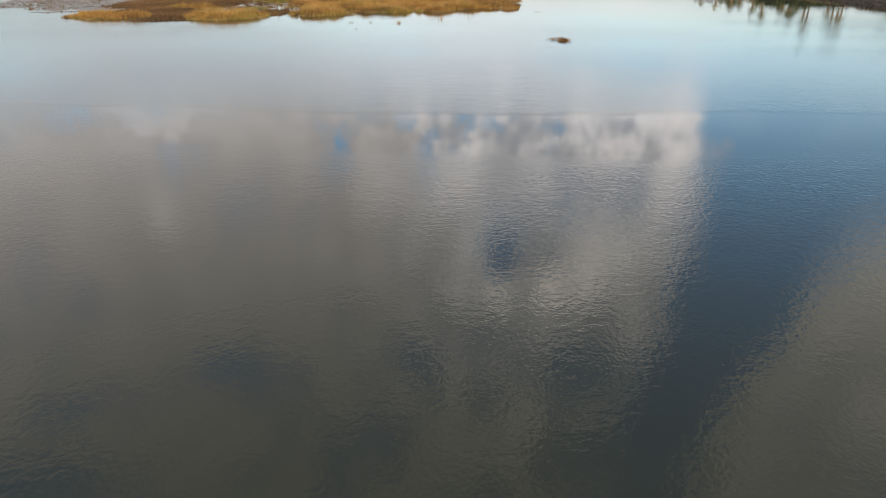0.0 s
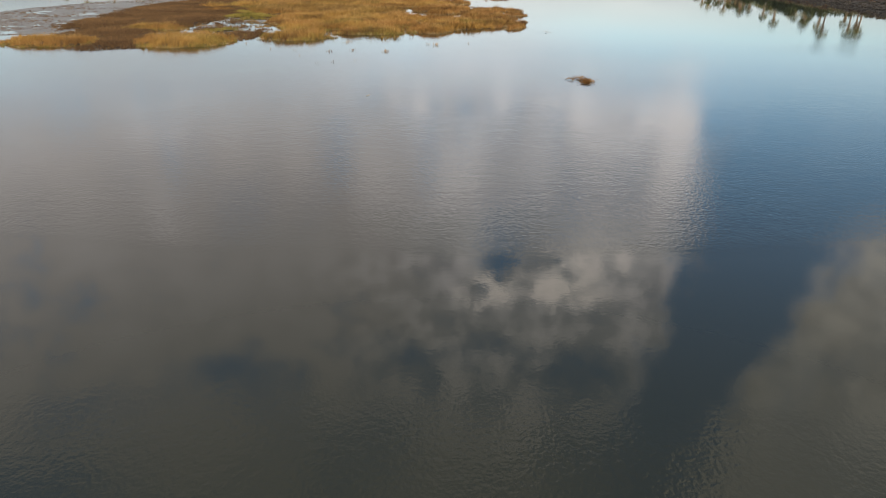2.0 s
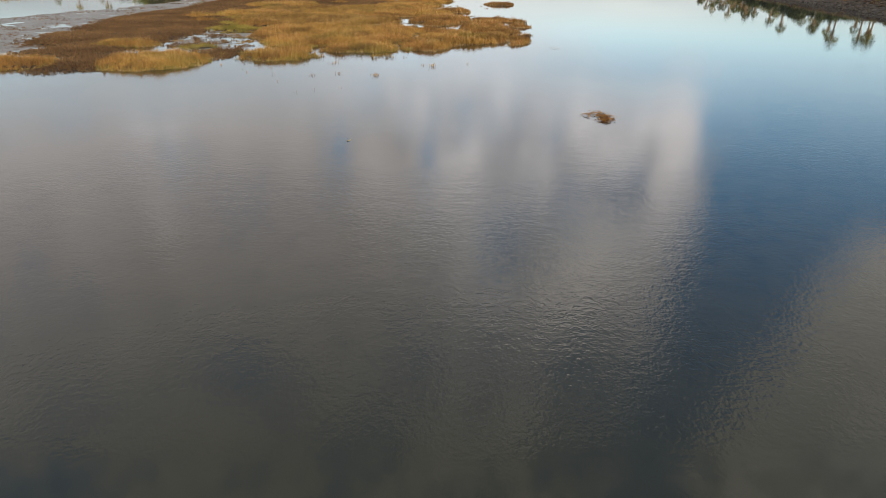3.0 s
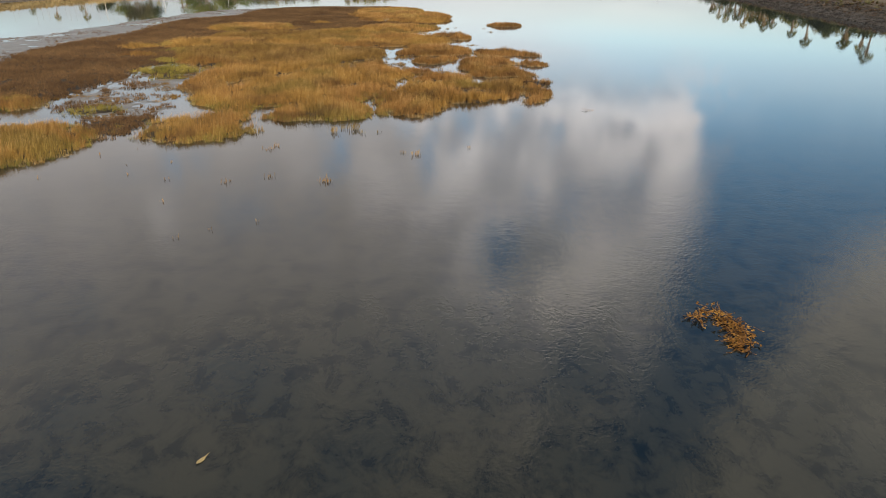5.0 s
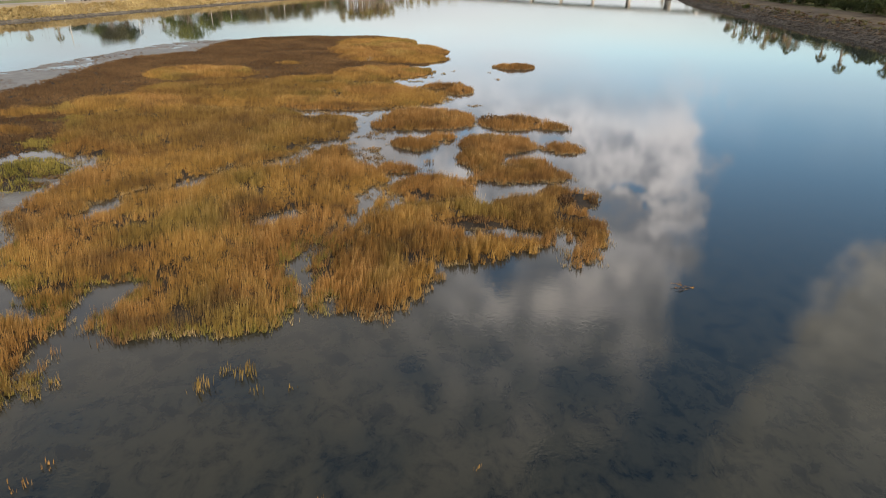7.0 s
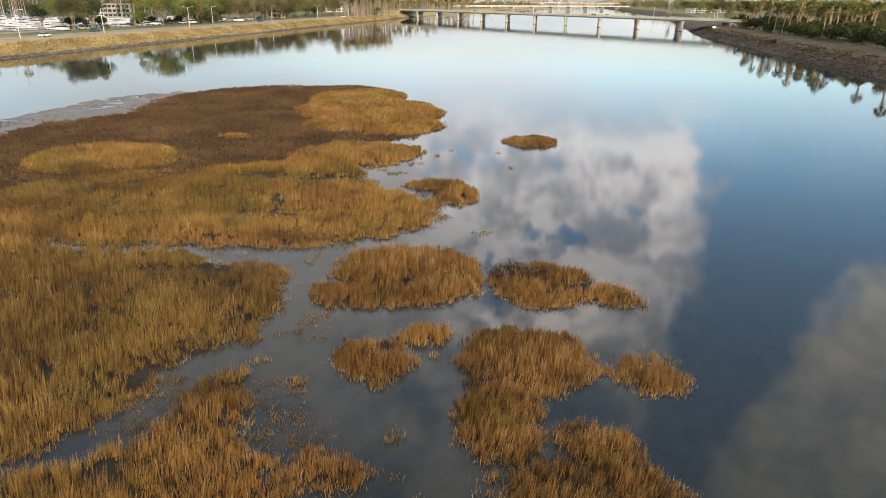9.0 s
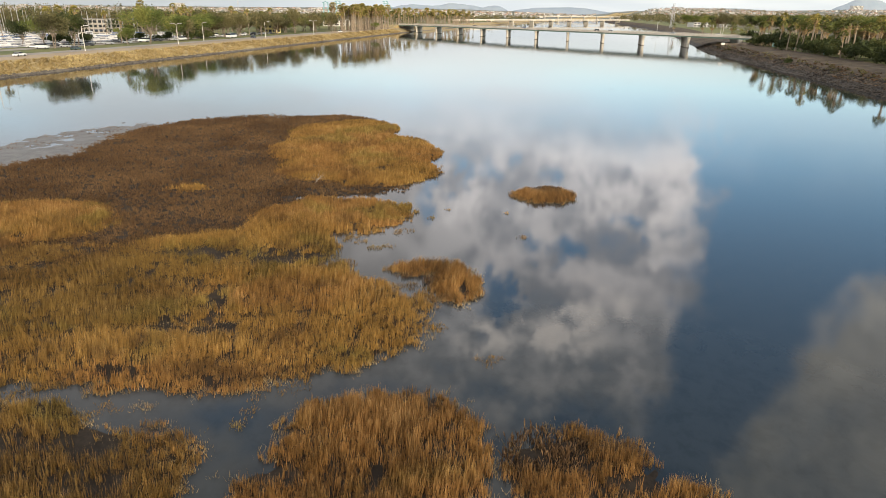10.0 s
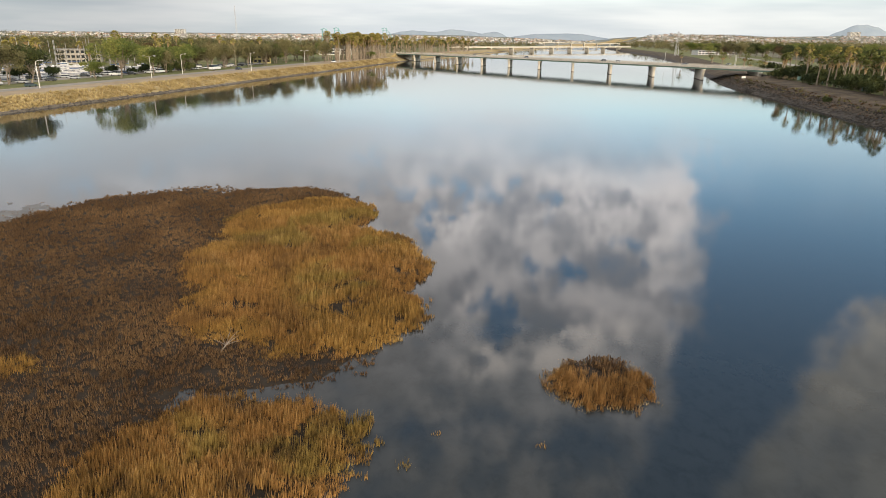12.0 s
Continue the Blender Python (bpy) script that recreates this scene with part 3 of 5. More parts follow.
gold.add(-11, 111, 8, 6.6).add(-8, 125, 5.6, 8.6).add(-47, 153, 3.4, 2.4).add(-43, 144, 2.6, 1.8).add(-26, 199, 2.8, 1.6)
gold.add(-19.4, 101.6, 4.7, 4.6).add(-22.4, 101.4, 3.0, 3.0).add(-31.4, 95.4, 5.8, 6.0).add(-45.4, 92.2, 4.6, 4.6).add(-48.6, 93.5, 3.2, 3.6).add(-41, 109.6, 4.4, 2.8)
gold.add(-13.2, 149.6, 4.4, 3.3).add(-10.6, 151.4, 2.0, 1.4, 30)
gold.cut(-27, 157.9, -21, 157.6, 1.0).cut(-21, 157.6, -17.3, 156.6, 1.4).cut(-17.3, 156.6, -12.6, 153.9, 1.8).cut(-12.6, 153.9, -10.0, 154.4, 2.0).cut(-10.0, 154.4, -4.6, 158.1, 2.7)
gold.cut(-7.5, 141, -12.6, 135.5, 2.2).cut(-12.6, 135.5, -18.8, 125.5, 1.5).cut(-18.8, 125.5, -24, 121, 1.3)
gold.cut(-3.6, 103.5, -6.3, 111, 1.2).cut(-6.3, 111, -4.6, 119, 1.4).cut(-4.6, 119, -1.8, 133, 2.0)
gold.cut(-15.2, 103, -14.8, 108.5, 1.5).cut(-25, 92, -25.2, 104, 2.6).cut(-10, 119.2, -8.4, 119.9, 0.9)
gold.cut(-20, 200.5, -12, 200.5, 5.0).cut(-12, 200.5, -4, 198, 3.6).cut(-4, 198, 1, 197.5, 1.6)
gold.add(-1.2, 168.4, 3.2, 1.7)
gold.cut(-5.0, 182, -4.2, 177.5, 4.6).cut(-4.2, 177.5, -2.8, 173.4, 4.0).cut(-2.8, 173.4, 1.4, 171.8, 3.2)
gold.cut(-1, 231, 4, 233, 1.2).cut(0.4, 214.5, 2.0, 214.5, 0.8)
bank = Bed(2.2)
bank.ovals, bank.creeks = gold.ovals, list(gold.creeks)
# bare muddy furrows that carry no water
gold.cut(-38, 175, -31, 175.5, 0.9).cut(-31, 175.5, -23.7, 178.2, 0.8).cut(-23.7, 178.2, -15.7, 179, 0.8).cut(-11.6, 177.4, -5.1, 178.6, 0.9).cut(-21.2, 164.4, -14.9, 165, 0.7).cut(-13.5, 164, -9, 166, 0.5).cut(-18.4, 180.2, -15, 176.4, 0.8)

brown = Bed(3.0)
brown.add(-34, 226, 17, 28.5).add(-45, 190, 15, 28).add(-48, 150, 13, 34).add(-46.5, 121, 10.5, 15.5).add(-38, 94.5, 3.8, 7).add(-26, 103.5, 2.2, 4.6).add(-44, 103, 6, 5).add(-20, 246, 12, 10).add(-22, 205, 9, 16).add(-12, 200.5, 9, 4.2).add(-29, 188, 13, 13).add(-20, 192, 8, 8)
brown.cut(-31.5, 108, -31.5, 126, 8).cut(-27, 107, -33, 111, 4)

marsh = tagged(empty("reed_marsh"), "broad bed of golden cordgrass cut by narrow creeks", "marsh reeds", kind="stuff")
# browner old growth south of the long creek, its tone also standing in for lens falloff
elder = Bed(3.0).add(-24, 147, 19, 9.5).add(-13, 143, 7, 7).add(-28, 172, 14, 9).add(-15, 177, 7, 4)
is_elder = lambda x, y: elder.depth(x, y) > RNG.normal(0, 0.8, len(x))
is_near = lambda x, y: (y < 172) & ~is_elder(x, y)
is_far = lambda x, y: (y >= 172) & ~is_elder(x, y)
tris("near_reeds", tufts(gold, 18, 12, 1.0, 0.031, 0.10, 0.12, is_near, thin=0.35, flat_blade=True), REED, marsh)
tris("old_reeds", tufts(gold, 19, 12, 0.95, 0.031, 0.10, 0.14, is_elder, thin=0.35, flat_blade=True), REED_OLD, marsh)
rim_grass = lambda x, y: (gold.depth(x, y) < 0.45) & (y < 175)
tris("fringe", tufts(gold, 22, 8, 0.36, 0.032, 0.14, 0.34, rim_grass, thin=0.55, flat_blade=True, low_edge=0.8), REED_PALE, marsh)
tris("far_reeds", tufts(gold, 26, 10, 0.92, 0.05, 0.11, 0.10, is_far, thin=0.5, flat_blade=True), REED, marsh)
mud_sheet(bank, "mud", marsh)

fringe = lambda x, y: (gold.depth(x, y) < 0.7) & (y < 112 + 12 * vnoise(x, y, 9.0))
tris("green_fringe", tufts(gold, 15, 12, 0.6, 0.034, 0.12, 0.14, fringe, thin=0.5, flat_blade=True), REED_GREEN, marsh)

flat = tagged(empty("pickleweed_flat"), "low dark-brown pickleweed flat behind the cordgrass", "marsh plants", kind="stuff")
not_gold = lambda x, y: gold.depth(x, y) < 0.4
tris("pickleweed", tufts(brown, 9.0, 14, 0.46, 0.06, 0.11, 0.22, not_gold, thin=1.2, flat_blade=True, lean=0.0, gaps=(-0.2, 0.35)), BROWN, flat)
mud_sheet(brown, "mud", flat, 1.0, 0.06)

reed_island("oval island of golden cordgrass in open water", Bed(1.6).add(0.2, 152.6, 5.2, 5.0, 20).add(-3.2, 149.4, 2.6, 2.6))
reed_island("low reed island with a trailing tip and dark edge", Bed(1.8).add(9.5, 150.9, 3.6, 3.4).add(12.9, 149.6, 2.0, 1.2, -15).add(14.4, 148.6, 1.1, 0.9), dead=(7.2, 152.8, 3.0, 1.9, -10))
reed_island("bent strip of golden reeds between channels", Bed(1.5).add(-1.2, 140.8, 2.5, 2.5).add(1.4, 143.4, 1.7, 1.1, 20))
reed_island("thick round island of golden reeds", Bed(1.4).add(7.2, 141.0, 3.7, 3.2).add(5.4, 137.0, 1.9, 2.6))
reed_island("small round tuft island of reeds", Bed(0.7).add(13.5, 139.6, 1.7, 2.0))
reed_island("ragged reed bed of several clumps with creeks", Bed(1.6).add(1.2, 127.2, 2.8, 3.2).add(-1.8, 132.2, 2.0, 1.3).add(8.6, 130.9, 4.1, 2.2).add(9.4, 133.4, 2.0, 2.2).add(5.2, 134.6, 1.8, 2.0))
# The dead oval's dark brown also paints the shadow band behind the front reeds.
reed_island("curved reed bed along the front creek", Bed(1.6).add(-1.6, 112, 3.2, 5.0).add(0.4, 117.5, 3.2, 5.4).add(4.0, 114.8, 3.6, 1.9, 15).add(3.4, 120.6, 3.6, 2.8), mat=REED, dead=(5.0, 118.8, 4.0, 1.3))
reed_island("outer lobe of dense russet reeds", Bed(1.0).add(8.8, 121.6, 3.6, 3.6).add(10.4, 117.0, 1.9, 4.2, -15).add(11.2, 124.2, 2.2, 2.8).cut(7.2, 113.5, 8.7, 117.4, 1.2), dead=(11.6, 123.6, 1.6, 2.0))
reed_island("hook-shaped reed islet with a dark wet middle", Bed(0.7).add(1.5, 175.4, 3.0, 1.4, -3).add(3.9, 172.6, 1.7, 3.3, 8), dead=(0.6, 172.8, 2.0, 0.8))
reed_island("lone oval reed islet in open water", Bed(1.0).add(14.5, 198.0, 3.8, 3.5), dead=(15.2, 200.1, 2.7, 1.9))

# stray tufts at the edges and in the creeks
edge_bed = Bed(3.0)
edge_bed.ovals = gold.ovals + [(0, 140, 14, 24, 0.0), (0, 176, 9, 12, 0.0), (-33, 120, 8, 16, 0.0)]
stray = tagged(empty("stray_tufts"), "scattered low weed tufts along the creek edges", "marsh plants", kind="stuff")


def in_fringe(x, y):
    d = gold.depth(x, y)
    return (d > -3.2) & (d < 0.2) & (vnoise(x + 60, y, 2.2) > 0.60)


tris("weeds", tufts(edge_bed, 6.5, 12, 0.22, 0.045, 0.16, 0.6, in_fringe, thin=0.1, low_edge=0.8, flat_blade=True), REED_OLD, stray)

# green young cordgrass round the pool and in the brown flat
young = Bed(1.6).add(-33.2, 131, 3.8, 3.2).add(-31, 126.6, 2.2, 1.5).add(-38.7, 150.1, 3.0, 1.9).add(-36.5, 139, 2.6, 2.0).add(-30.5, 107.5, 1.6, 1.2)
green = tagged(empty("green_cordgrass"), "yellow-green young cordgrass round a marsh pool", "marsh reeds", kind="stuff")
tris("reeds", tufts(young, 9, 10, 0.65, 0.035, 0.14, 0.2, thin=0.8), REED_GREEN, green, 4)
mud_sheet(young, "mud", green, 0.6, 0.05)

# weeds dotted through the shallow pool
pool_weeds = tagged(empty("pool_weeds"), "brown weed tufts dotted through a shallow pool", "marsh plants", kind="stuff")
pool = Bed(2.0).add(-31.5, 118, 5.5, 13).add(-29, 108, 5, 4)
tris("weeds", tufts(pool, 4.0, 9, 0.36, 0.07, 0.16, 0.5, lambda x, y: (vnoise(x + 20, y, 2.4) > 0.5) & (gold.depth(x, y) < 0.2), flat_blade=True, lean=0.0), BROWN, pool_weeds)
mud_sheet(pool, "mud", pool_weeds, 0.4, 0.03, FLAT_MUD, 0.12)

# a bleached dead branch lodged in the reeds
branch = bmesh.new()
for ex, ey, ez, r in ((0.9, 0.5, 0.55, 0.035), (0.7, 0.9, 0.7, 0.03), (-0.6, 0.7, 0.5, 0.03), (0.2, 1.0, 0.9, 0.028), (1.1, 0.1, 0.35, 0.028), (-0.9, 0.2, 0.3, 0.03)):
    tube(branch, [(0, 0, 0.35), (ex * 0.5, ey * 0.5, 0.35 + ez * 0.6), (ex, ey, 0.4 + ez)], [r, r * 0.75, r * 0.35], 6)
tube(branch, [(-0.3, -0.4, -0.05), (0, 0, 0.35)], [0.07, 0.05], 7)
tagged(part("dead_branch", branch, BARK), "bleached dead branch lodged among marsh plants", "branch").location = (-12.3, 202.3, 0.1)

# bare wet mud on the landward edge of the flat
shoal = Bed(3.0).add(-59, 205, 9, 42, -8).add(-62, 165, 10, 26, 5).add(-67, 138, 13, 34).add(-58, 106, 8, 9)
mud_sheet(shoal, "mud_shoal", None, 0.45, 0.035, FLAT_MUD, 0.16, 0.42)
shoal_tufts = tagged(empty("shoal_tufts"), "small dark tufts dotted over the mud shoal", "marsh plants", kind="stuff")
tris("weeds", tufts(shoal, 1.6, 7, 0.22, 0.07, 0.12, 0.5, lambda x, y: vnoise(x, y, 4) > 0.4, flat_blade=True, lean=0.0), BROWN, shoal_tufts)
tagged(bpy.data.objects["mud_shoal"], "bare wet grey mud shoal beside the pickleweed", "mud", kind="stuff")


STEMS = []


def stems(x, y, count, h, reach):
    """A few bare stems in the water."""
    bx, by = x + RNG.normal(0, reach, count), y + RNG.normal(0, reach, count)
    STEMS.append(blades(bx, by, h * RNG.uniform(0.4, 1.0, count), 0.035, 0.14, -0.2))


for x, y, k, h in ((-7.7, 100.7, 16, 0.9), (-7.1, 101.9, 8, 0.6), (-6.1, 101.7, 22, 0.9), (-5.4, 100.6, 6, 0.6), (-4.1, 100.8, 4, 0.5), (-11.6, 95.4, 7, 0.5), (-6.2, 88, 12, 0.6), (-12.4, 87.6, 6, 0.5), (-9.9, 88.8, 5, 0.5), (-0.8, 94.3, 8, 0.7), (-1.6, 94.8, 4, 0.5), (-11.4, 96.3, 4, 0.5), (3.2, 96.4, 3, 0.4), (-13.0, 104.8, 40, 0.8), (-11.5, 105.5, 30, 0.8), (-12.4, 107, 30, 0.9), (10.4, 183.4, 26, 0.4), (-1.2, 185, 14, 0.4), (0.6, 134.3, 24, 0.7), (-4.8, 138.6, 18, 0.7), (2.2, 141.4, 16, 0.5), (1.8, 189, 20, 0.5), (3.5, 192, 12, 0.3), (9.5, 191, 9, 0.4)):
    stems(x, y, 2 * k, h * 0.65, 0.12 + 0.006 * k)
for x, y in ((-21.4, 95.1), (-23.2, 93.4), (-19.2, 88.9), (-16.4, 88.1), (-8.7, 81.2), (-12.1, 78.8), (-17.5, 91.8), (-20.5, 91), (-15, 84), (-24.5, 88), (-10.8, 80)):
    stems(x, y, 3, 0.25, 0.10)
tagged(tris("reed_stems", np.concatenate(STEMS), REED, None, 4), "sparse dry reed stems standing in open water", "reeds", kind="stuff")


def floating_kelp(x, y, r, count, label, name="floating_kelp", hook=False):
    """A raft of kelp: ribbons lying about and heaped on the water."""
    rows = []
    for i in range(count // 9):
        a, d = RNG.uniform(0, math.tau), r * RNG.random() ** 0.7
        d *= 0.35 + 1.1 * vnoise(5 + x + 1.6 * math.cos(a), 9 + 1.6 * math.sin(a), 1.0)
        root = np.array([x + d * math.cos(a) * 0.95, y + d * math.sin(a) * 1.1, 0.0])
        if hook:
            # most of it lies along a bent line, open towards the stream
            u = RNG.random()
            bend = -1.1 + 3.7 * u
            root[:2] = x + r * math.cos(bend) + RNG.normal(0, 0.17), y + 1.9 * r * math.sin(bend) + RNG.normal(0, 0.22)
            if u > 0.55 and RNG.random() < 0.72:
                continue
        if vnoise(root[0] * 3, root[1] * 3, 1.5) < 0.3:
            continue
        t = a + RNG.normal(0, 0.8)
        p = root + (0, 0, RNG.uniform(0.02, 0.3) * (1 - 0.7 * d / r))
        w = RNG.uniform(0.015, 0.045)
        for k in range(9):
            t += RNG.normal(0, 0.55)
            u = np.array([math.cos(t), math.sin(t), RNG.uniform(-0.35, 0.3)]) * 0.07
            v = np.array([-math.sin(t), math.cos(t), RNG.uniform(-0.5, 0.5)]) * w
            q = p + u
            q[2] = max(q[2], -0.02)
            rows.append([p - v * 0.6, q - v, q + v, p + v * 0.6])
            p = q
    return tagged(tris(name, rows, KELP, None, 4), label, "seaweed", kind="stuff")


floating_kelp(12.0, 70.5, 0.72, 3000, "orange-brown raft of kelp floating on dark water", hook=True)
leaf = bmesh.new()
rim = [leaf.verts.new((-5.37 + 0.42 * u * 0.5 - v * 0.6, 63.26 + 0.42 * u * 0.87 + v * 0.35, 0.02 + 0.1 * u * u)) for u, v in ((-0.5, -0.02), (-0.25, -0.09), (0.1, -0.1), (0.35, -0.03), (0.75, 0.0), (0.35, 0.03), (0.1, 0.1), (-0.25, 0.09))]
leaf.faces.new(rim)
tagged(part("floating_leaf", leaf, STRAW), "pale curled leaf floating on dark water", "leaf")
for x, y, r, k in ((66, 311.8, 0.9, 120), (67.7, 307.6, 0.7, 90), (60.8, 309.6, 0.5, 60), (49.5, 309.7, 0.5, 60), (95, 322.4, 0.6, 70), (60, 330.2, 0.4, 60)):
    floating_kelp(x, y, r, k, "scattered dark bits of drifting weed", "drifting_weed")
floating_kelp(15.1, 110.2, 0.22, 60, "small dark clump of floating weed")

# ---------------------------------------------------------------- the road bridge
SPAN = Vector((-20.46, 28.45, 0))
PIER_A = Vector((160.0, 563.5, 0))
ALONG = SPAN.normalized()
BRIDGE = Matrix.Translation(PIER_A) @ Matrix.Rotation(math.atan2(ALONG.y, ALONG.x), 4, "Z")
STEP = SPAN.length
SKEW = math.atan2(math.cos(radians(11)), math.sin(radians(11))) - math.atan2(ALONG.y, ALONG.x)  # the stream, seen from the deck


def deck_z(s):
    """Height of the road over the water, a gentle camber."""
    return 7.7 - ((s - 3 * STEP) / (8 * STEP)) ** 2 * 0.5


def strip(bm, s0, s1, y0, y1, lo, hi, steps):
    """A long slab that follows the deck's camber: lo and hi are offsets from the road's height."""
    rows = []
    for s in np.linspace(s0, s1, steps + 1):
        z = deck_z(s)
        rows.append([bm.verts.new((s, y, z + o)) for y, o in ((y0, lo), (y1, lo), (y1, hi), (y0, hi))])
    for a, b in zip(rows, rows[1:]):
        for i in range(4):
            bm.faces.new((a[i], a[(i + 1) % 4], b[(i + 1) % 4], b[i]))
    bm.faces.new(rows[0])
    bm.faces.new(rows[-1][::-1])


def build_bridge():
    bridge = tagged(empty("road_bridge", BRIDGE), "long concrete road bridge with green girders on pale wall piers", "bridge")
    s0, s1, w = -1.6 * STEP, 9.7 * STEP, 9.5
    bm = bmesh.new()
    strip(bm, s0, s1, -w, w, -0.35, 0.0, 60)
    part("deck", bm, CONCRETE, bridge, "pale concrete deck slab")
    bm = bmesh.new()
    strip(bm, s0, s1, -w + 0.3, w - 0.3, 0.004, 0.06, 60)
    part("road_surface", bm, ASPHALT, bridge, "grey asphalt road surface")
    for y in (-w, w):
        bm = bmesh.new()
        strip(bm, s0, s1, y - 0.25, y + 0.25, -0.28, 0.70, 60)
        part("kerb", bm, CONCRETE, bridge)
        bm = bmesh.new()
        strip(bm, s0, s1, y - 0.08, y + 0.08, 1.0, 1.14, 60)
        part("handrail", bm, CONCRETE, bridge)
        post = bmesh.new()
        box(post, -0.12, -0.1, 0.6, 0.12, 0.1, 1.0)
        first = part("post", post, CONCRETE, bridge)
        first.matrix_basis = Matrix.Translation((s0 + 1, y, deck_z(s0 + 1)))
        for s in np.arange(s0 + 4, s1, 3.0):
            shared("post", first.data, bridge, Matrix.Translation((s, y, deck_z(s))))
    for y in (-9.3, -5.6, -1.9, 1.9, 5.6, 9.3):
        bm = bmesh.new()
        strip(bm, s0, s1, y - 0.22, y + 0.22, -1.15, -0.36, 60)
        part("girder", bm, GIRDER, bridge, "green-painted steel girder")
    for k in range(-1, 10):
        s = k * STEP
        top = deck_z(s) - 1.15
        bm = bmesh.new()
        # a wall pier set along the stream, rounded at both noses, flaring under the girders
        skew = Matrix.Translation((s, 0, 0)) @ Matrix.Rotation(SKEW, 4, "Z")

        def ring(hw, hl):
            return [(math.copysign(hl - hw, math.cos(a)) + hw * math.cos(a), hw * math.sin(a)) for a in np.linspace(0.01, math.tau + 0.01, 16, endpoint=False)]

        for z0, z1, hw, hl in ((-1.4, top - 2.4, 0.95, 11.5), (top - 2.4, top - 1.3, 1.0, 12.4), (top - 1.3, top - 0.5, 1.1, 13.4), (top - 0.5, top, 1.2, 14.2)):
            prism(bm, ring(hw, hl), z0, z1, skew)
        pier = part("pier", bm, CONCRETE, bridge, "pale concrete wall pier")
        bm = bmesh.new()
        prism(bm, ring(1.0, 11.55), -1.2, 0.35, skew)
        part("tide_band", bm, TIDE, pier, "dark tide-stained foot")
    for s, d in ((s0, -1), (s1, 1)):
        bm = bmesh.new()
        box(bm, min(s, s + d * 6), -9.3, 0.5, max(s, s + d * 6), 9.3, deck_z(s) - 0.4)
        part("abutment", bm, CONCRETE, bridge)
    # earth ramps that carry the road off both ends
    for s, d in ((s0, -1), (s1, 1)):
        bm = bmesh.new()
        z, e = deck_z(s) - 0.05, s + d * 150
        a = [bm.verts.new(v) for v in ((s, -w, z), (s, w, z), (s, w + 9, 3.0), (s, -w - 9, 3.0))]
        b = [bm.verts.new(v) for v in ((e, -w, 4.3), (e, w, 4.3), (e, w + 2, 3.0), (e, -w - 2, 3.0))]
        for i in range(4):
            bm.faces.new((a[i], a[(i + 1) % 4], b[(i + 1) % 4], b[i]))
        bm.faces.new(a)
        ramp = part("ramp", bm, SLOPE, bridge, "dry grassy road embankment")
        bm = bmesh.new()
        v = [bm.verts.new(p) for p in ((s, -w + 1, z + 0.05), (s, w - 1, z + 0.05), (e, w - 1, 4.36), (e, -w + 1, 4.36))]
        bm.faces.new(v)
        part("road_surface", bm, ASPHALT, ramp)
    return bridge


build_bridge()

# ---------------------------------------------------------------- trees and palms


def leaf_cloud(centres, radii, each, size, rng):
    """Leaf clumps: small triangles all through and round a set of ellipsoids."""
    out = []
    for c, r in zip(centres, radii):
        d = rng.normal(size=(each, 3))
        d /= np.linalg.norm(d, axis=1, keepdims=True)
        p = np.asarray(c) + d * np.asarray(r) * (rng.random((each, 1)) ** 0.38)
        a = rng.normal(size=(each, 3)) * size
        b = rng.normal(size=(each, 3)) * size
        out.append(np.stack([p - a * 0.5, p + a * 0.5 + b * 0.2, p + b * 0.8], 1))
    return np.concatenate(out)


def make_tree(seed, height, spread, leaf_mat, label, stems=1, crown_base=0.35, flat=0.6, lobes=13, each=130, name="tree"):
    """A broad-leaved tree: forked trunk, limbs and a gappy crown of leaf clumps."""
    rng = np.random.default_rng(seed)
    tree = tagged(empty(name), label, "tree")
    bm = bmesh.new()
    centres, radii = [], []
    for s in range(stems):
        a0 = rng.uniform(0, math.tau)
        foot = Vector((0.5 * (stems - 1) * math.cos(a0), 0.5 * (stems - 1) * math.sin(a0), -0.2))
        fork = foot + Vector((rng.uniform(-0.9, 0.9), rng.uniform(-0.9, 0.9), height * crown_base))
        r = 0.021 * height / math.sqrt(stems)
        tube(bm, [foot, foot.lerp(fork, 0.5) + Vector((rng.uniform(-0.3, 0.3), rng.uniform(-0.3, 0.3), 0)), fork], [r * 1.3, r, r * 0.8], 7)
        k = max(3, lobes // stems)
        for i in range(k):
            a = math.tau * (i + rng.uniform(0, 0.7)) / k
            out = spread * rng.uniform(0.25, 0.95) * (0.55 if i % 3 == 0 else 1)
            top = height * rng.uniform(0.42 if i % 2 else 0.66, 0.90) - 0.12 * out
            tip = Vector((foot.x + out * math.cos(a), foot.y + out * math.sin(a), top))
            tube(bm, [fork, fork.lerp(tip, 0.5) + Vector((0, 0, 0.05 * height)), tip], [r * 0.45, r * 0.26, r * 0.08], 5)
            q = spread * rng.uniform(0.30, 0.52)
            centres.append(tip)
            radii.append((q, q, q * flat * rng.uniform(0.8, 1.2)))
    centres += [(0.0, 0.0, height * 0.52), (0.0, 0.0, height * 0.62), (0.0, 0.0, height * 0.8)]
    radii += [(spread * 0.72, spread * 0.72, height * 0.2), (spread * 0.6, spread * 0.6, height * 0.22), (spread * 0.5, spread * 0.5, height * 0.16)]
    part("trunk", bm, BARK, tree, "pale bare trunk and limbs")
    tris("crown", leaf_cloud(centres, radii, int(each * 1.6), 0.40, rng), leaf_mat, tree)
    return tree


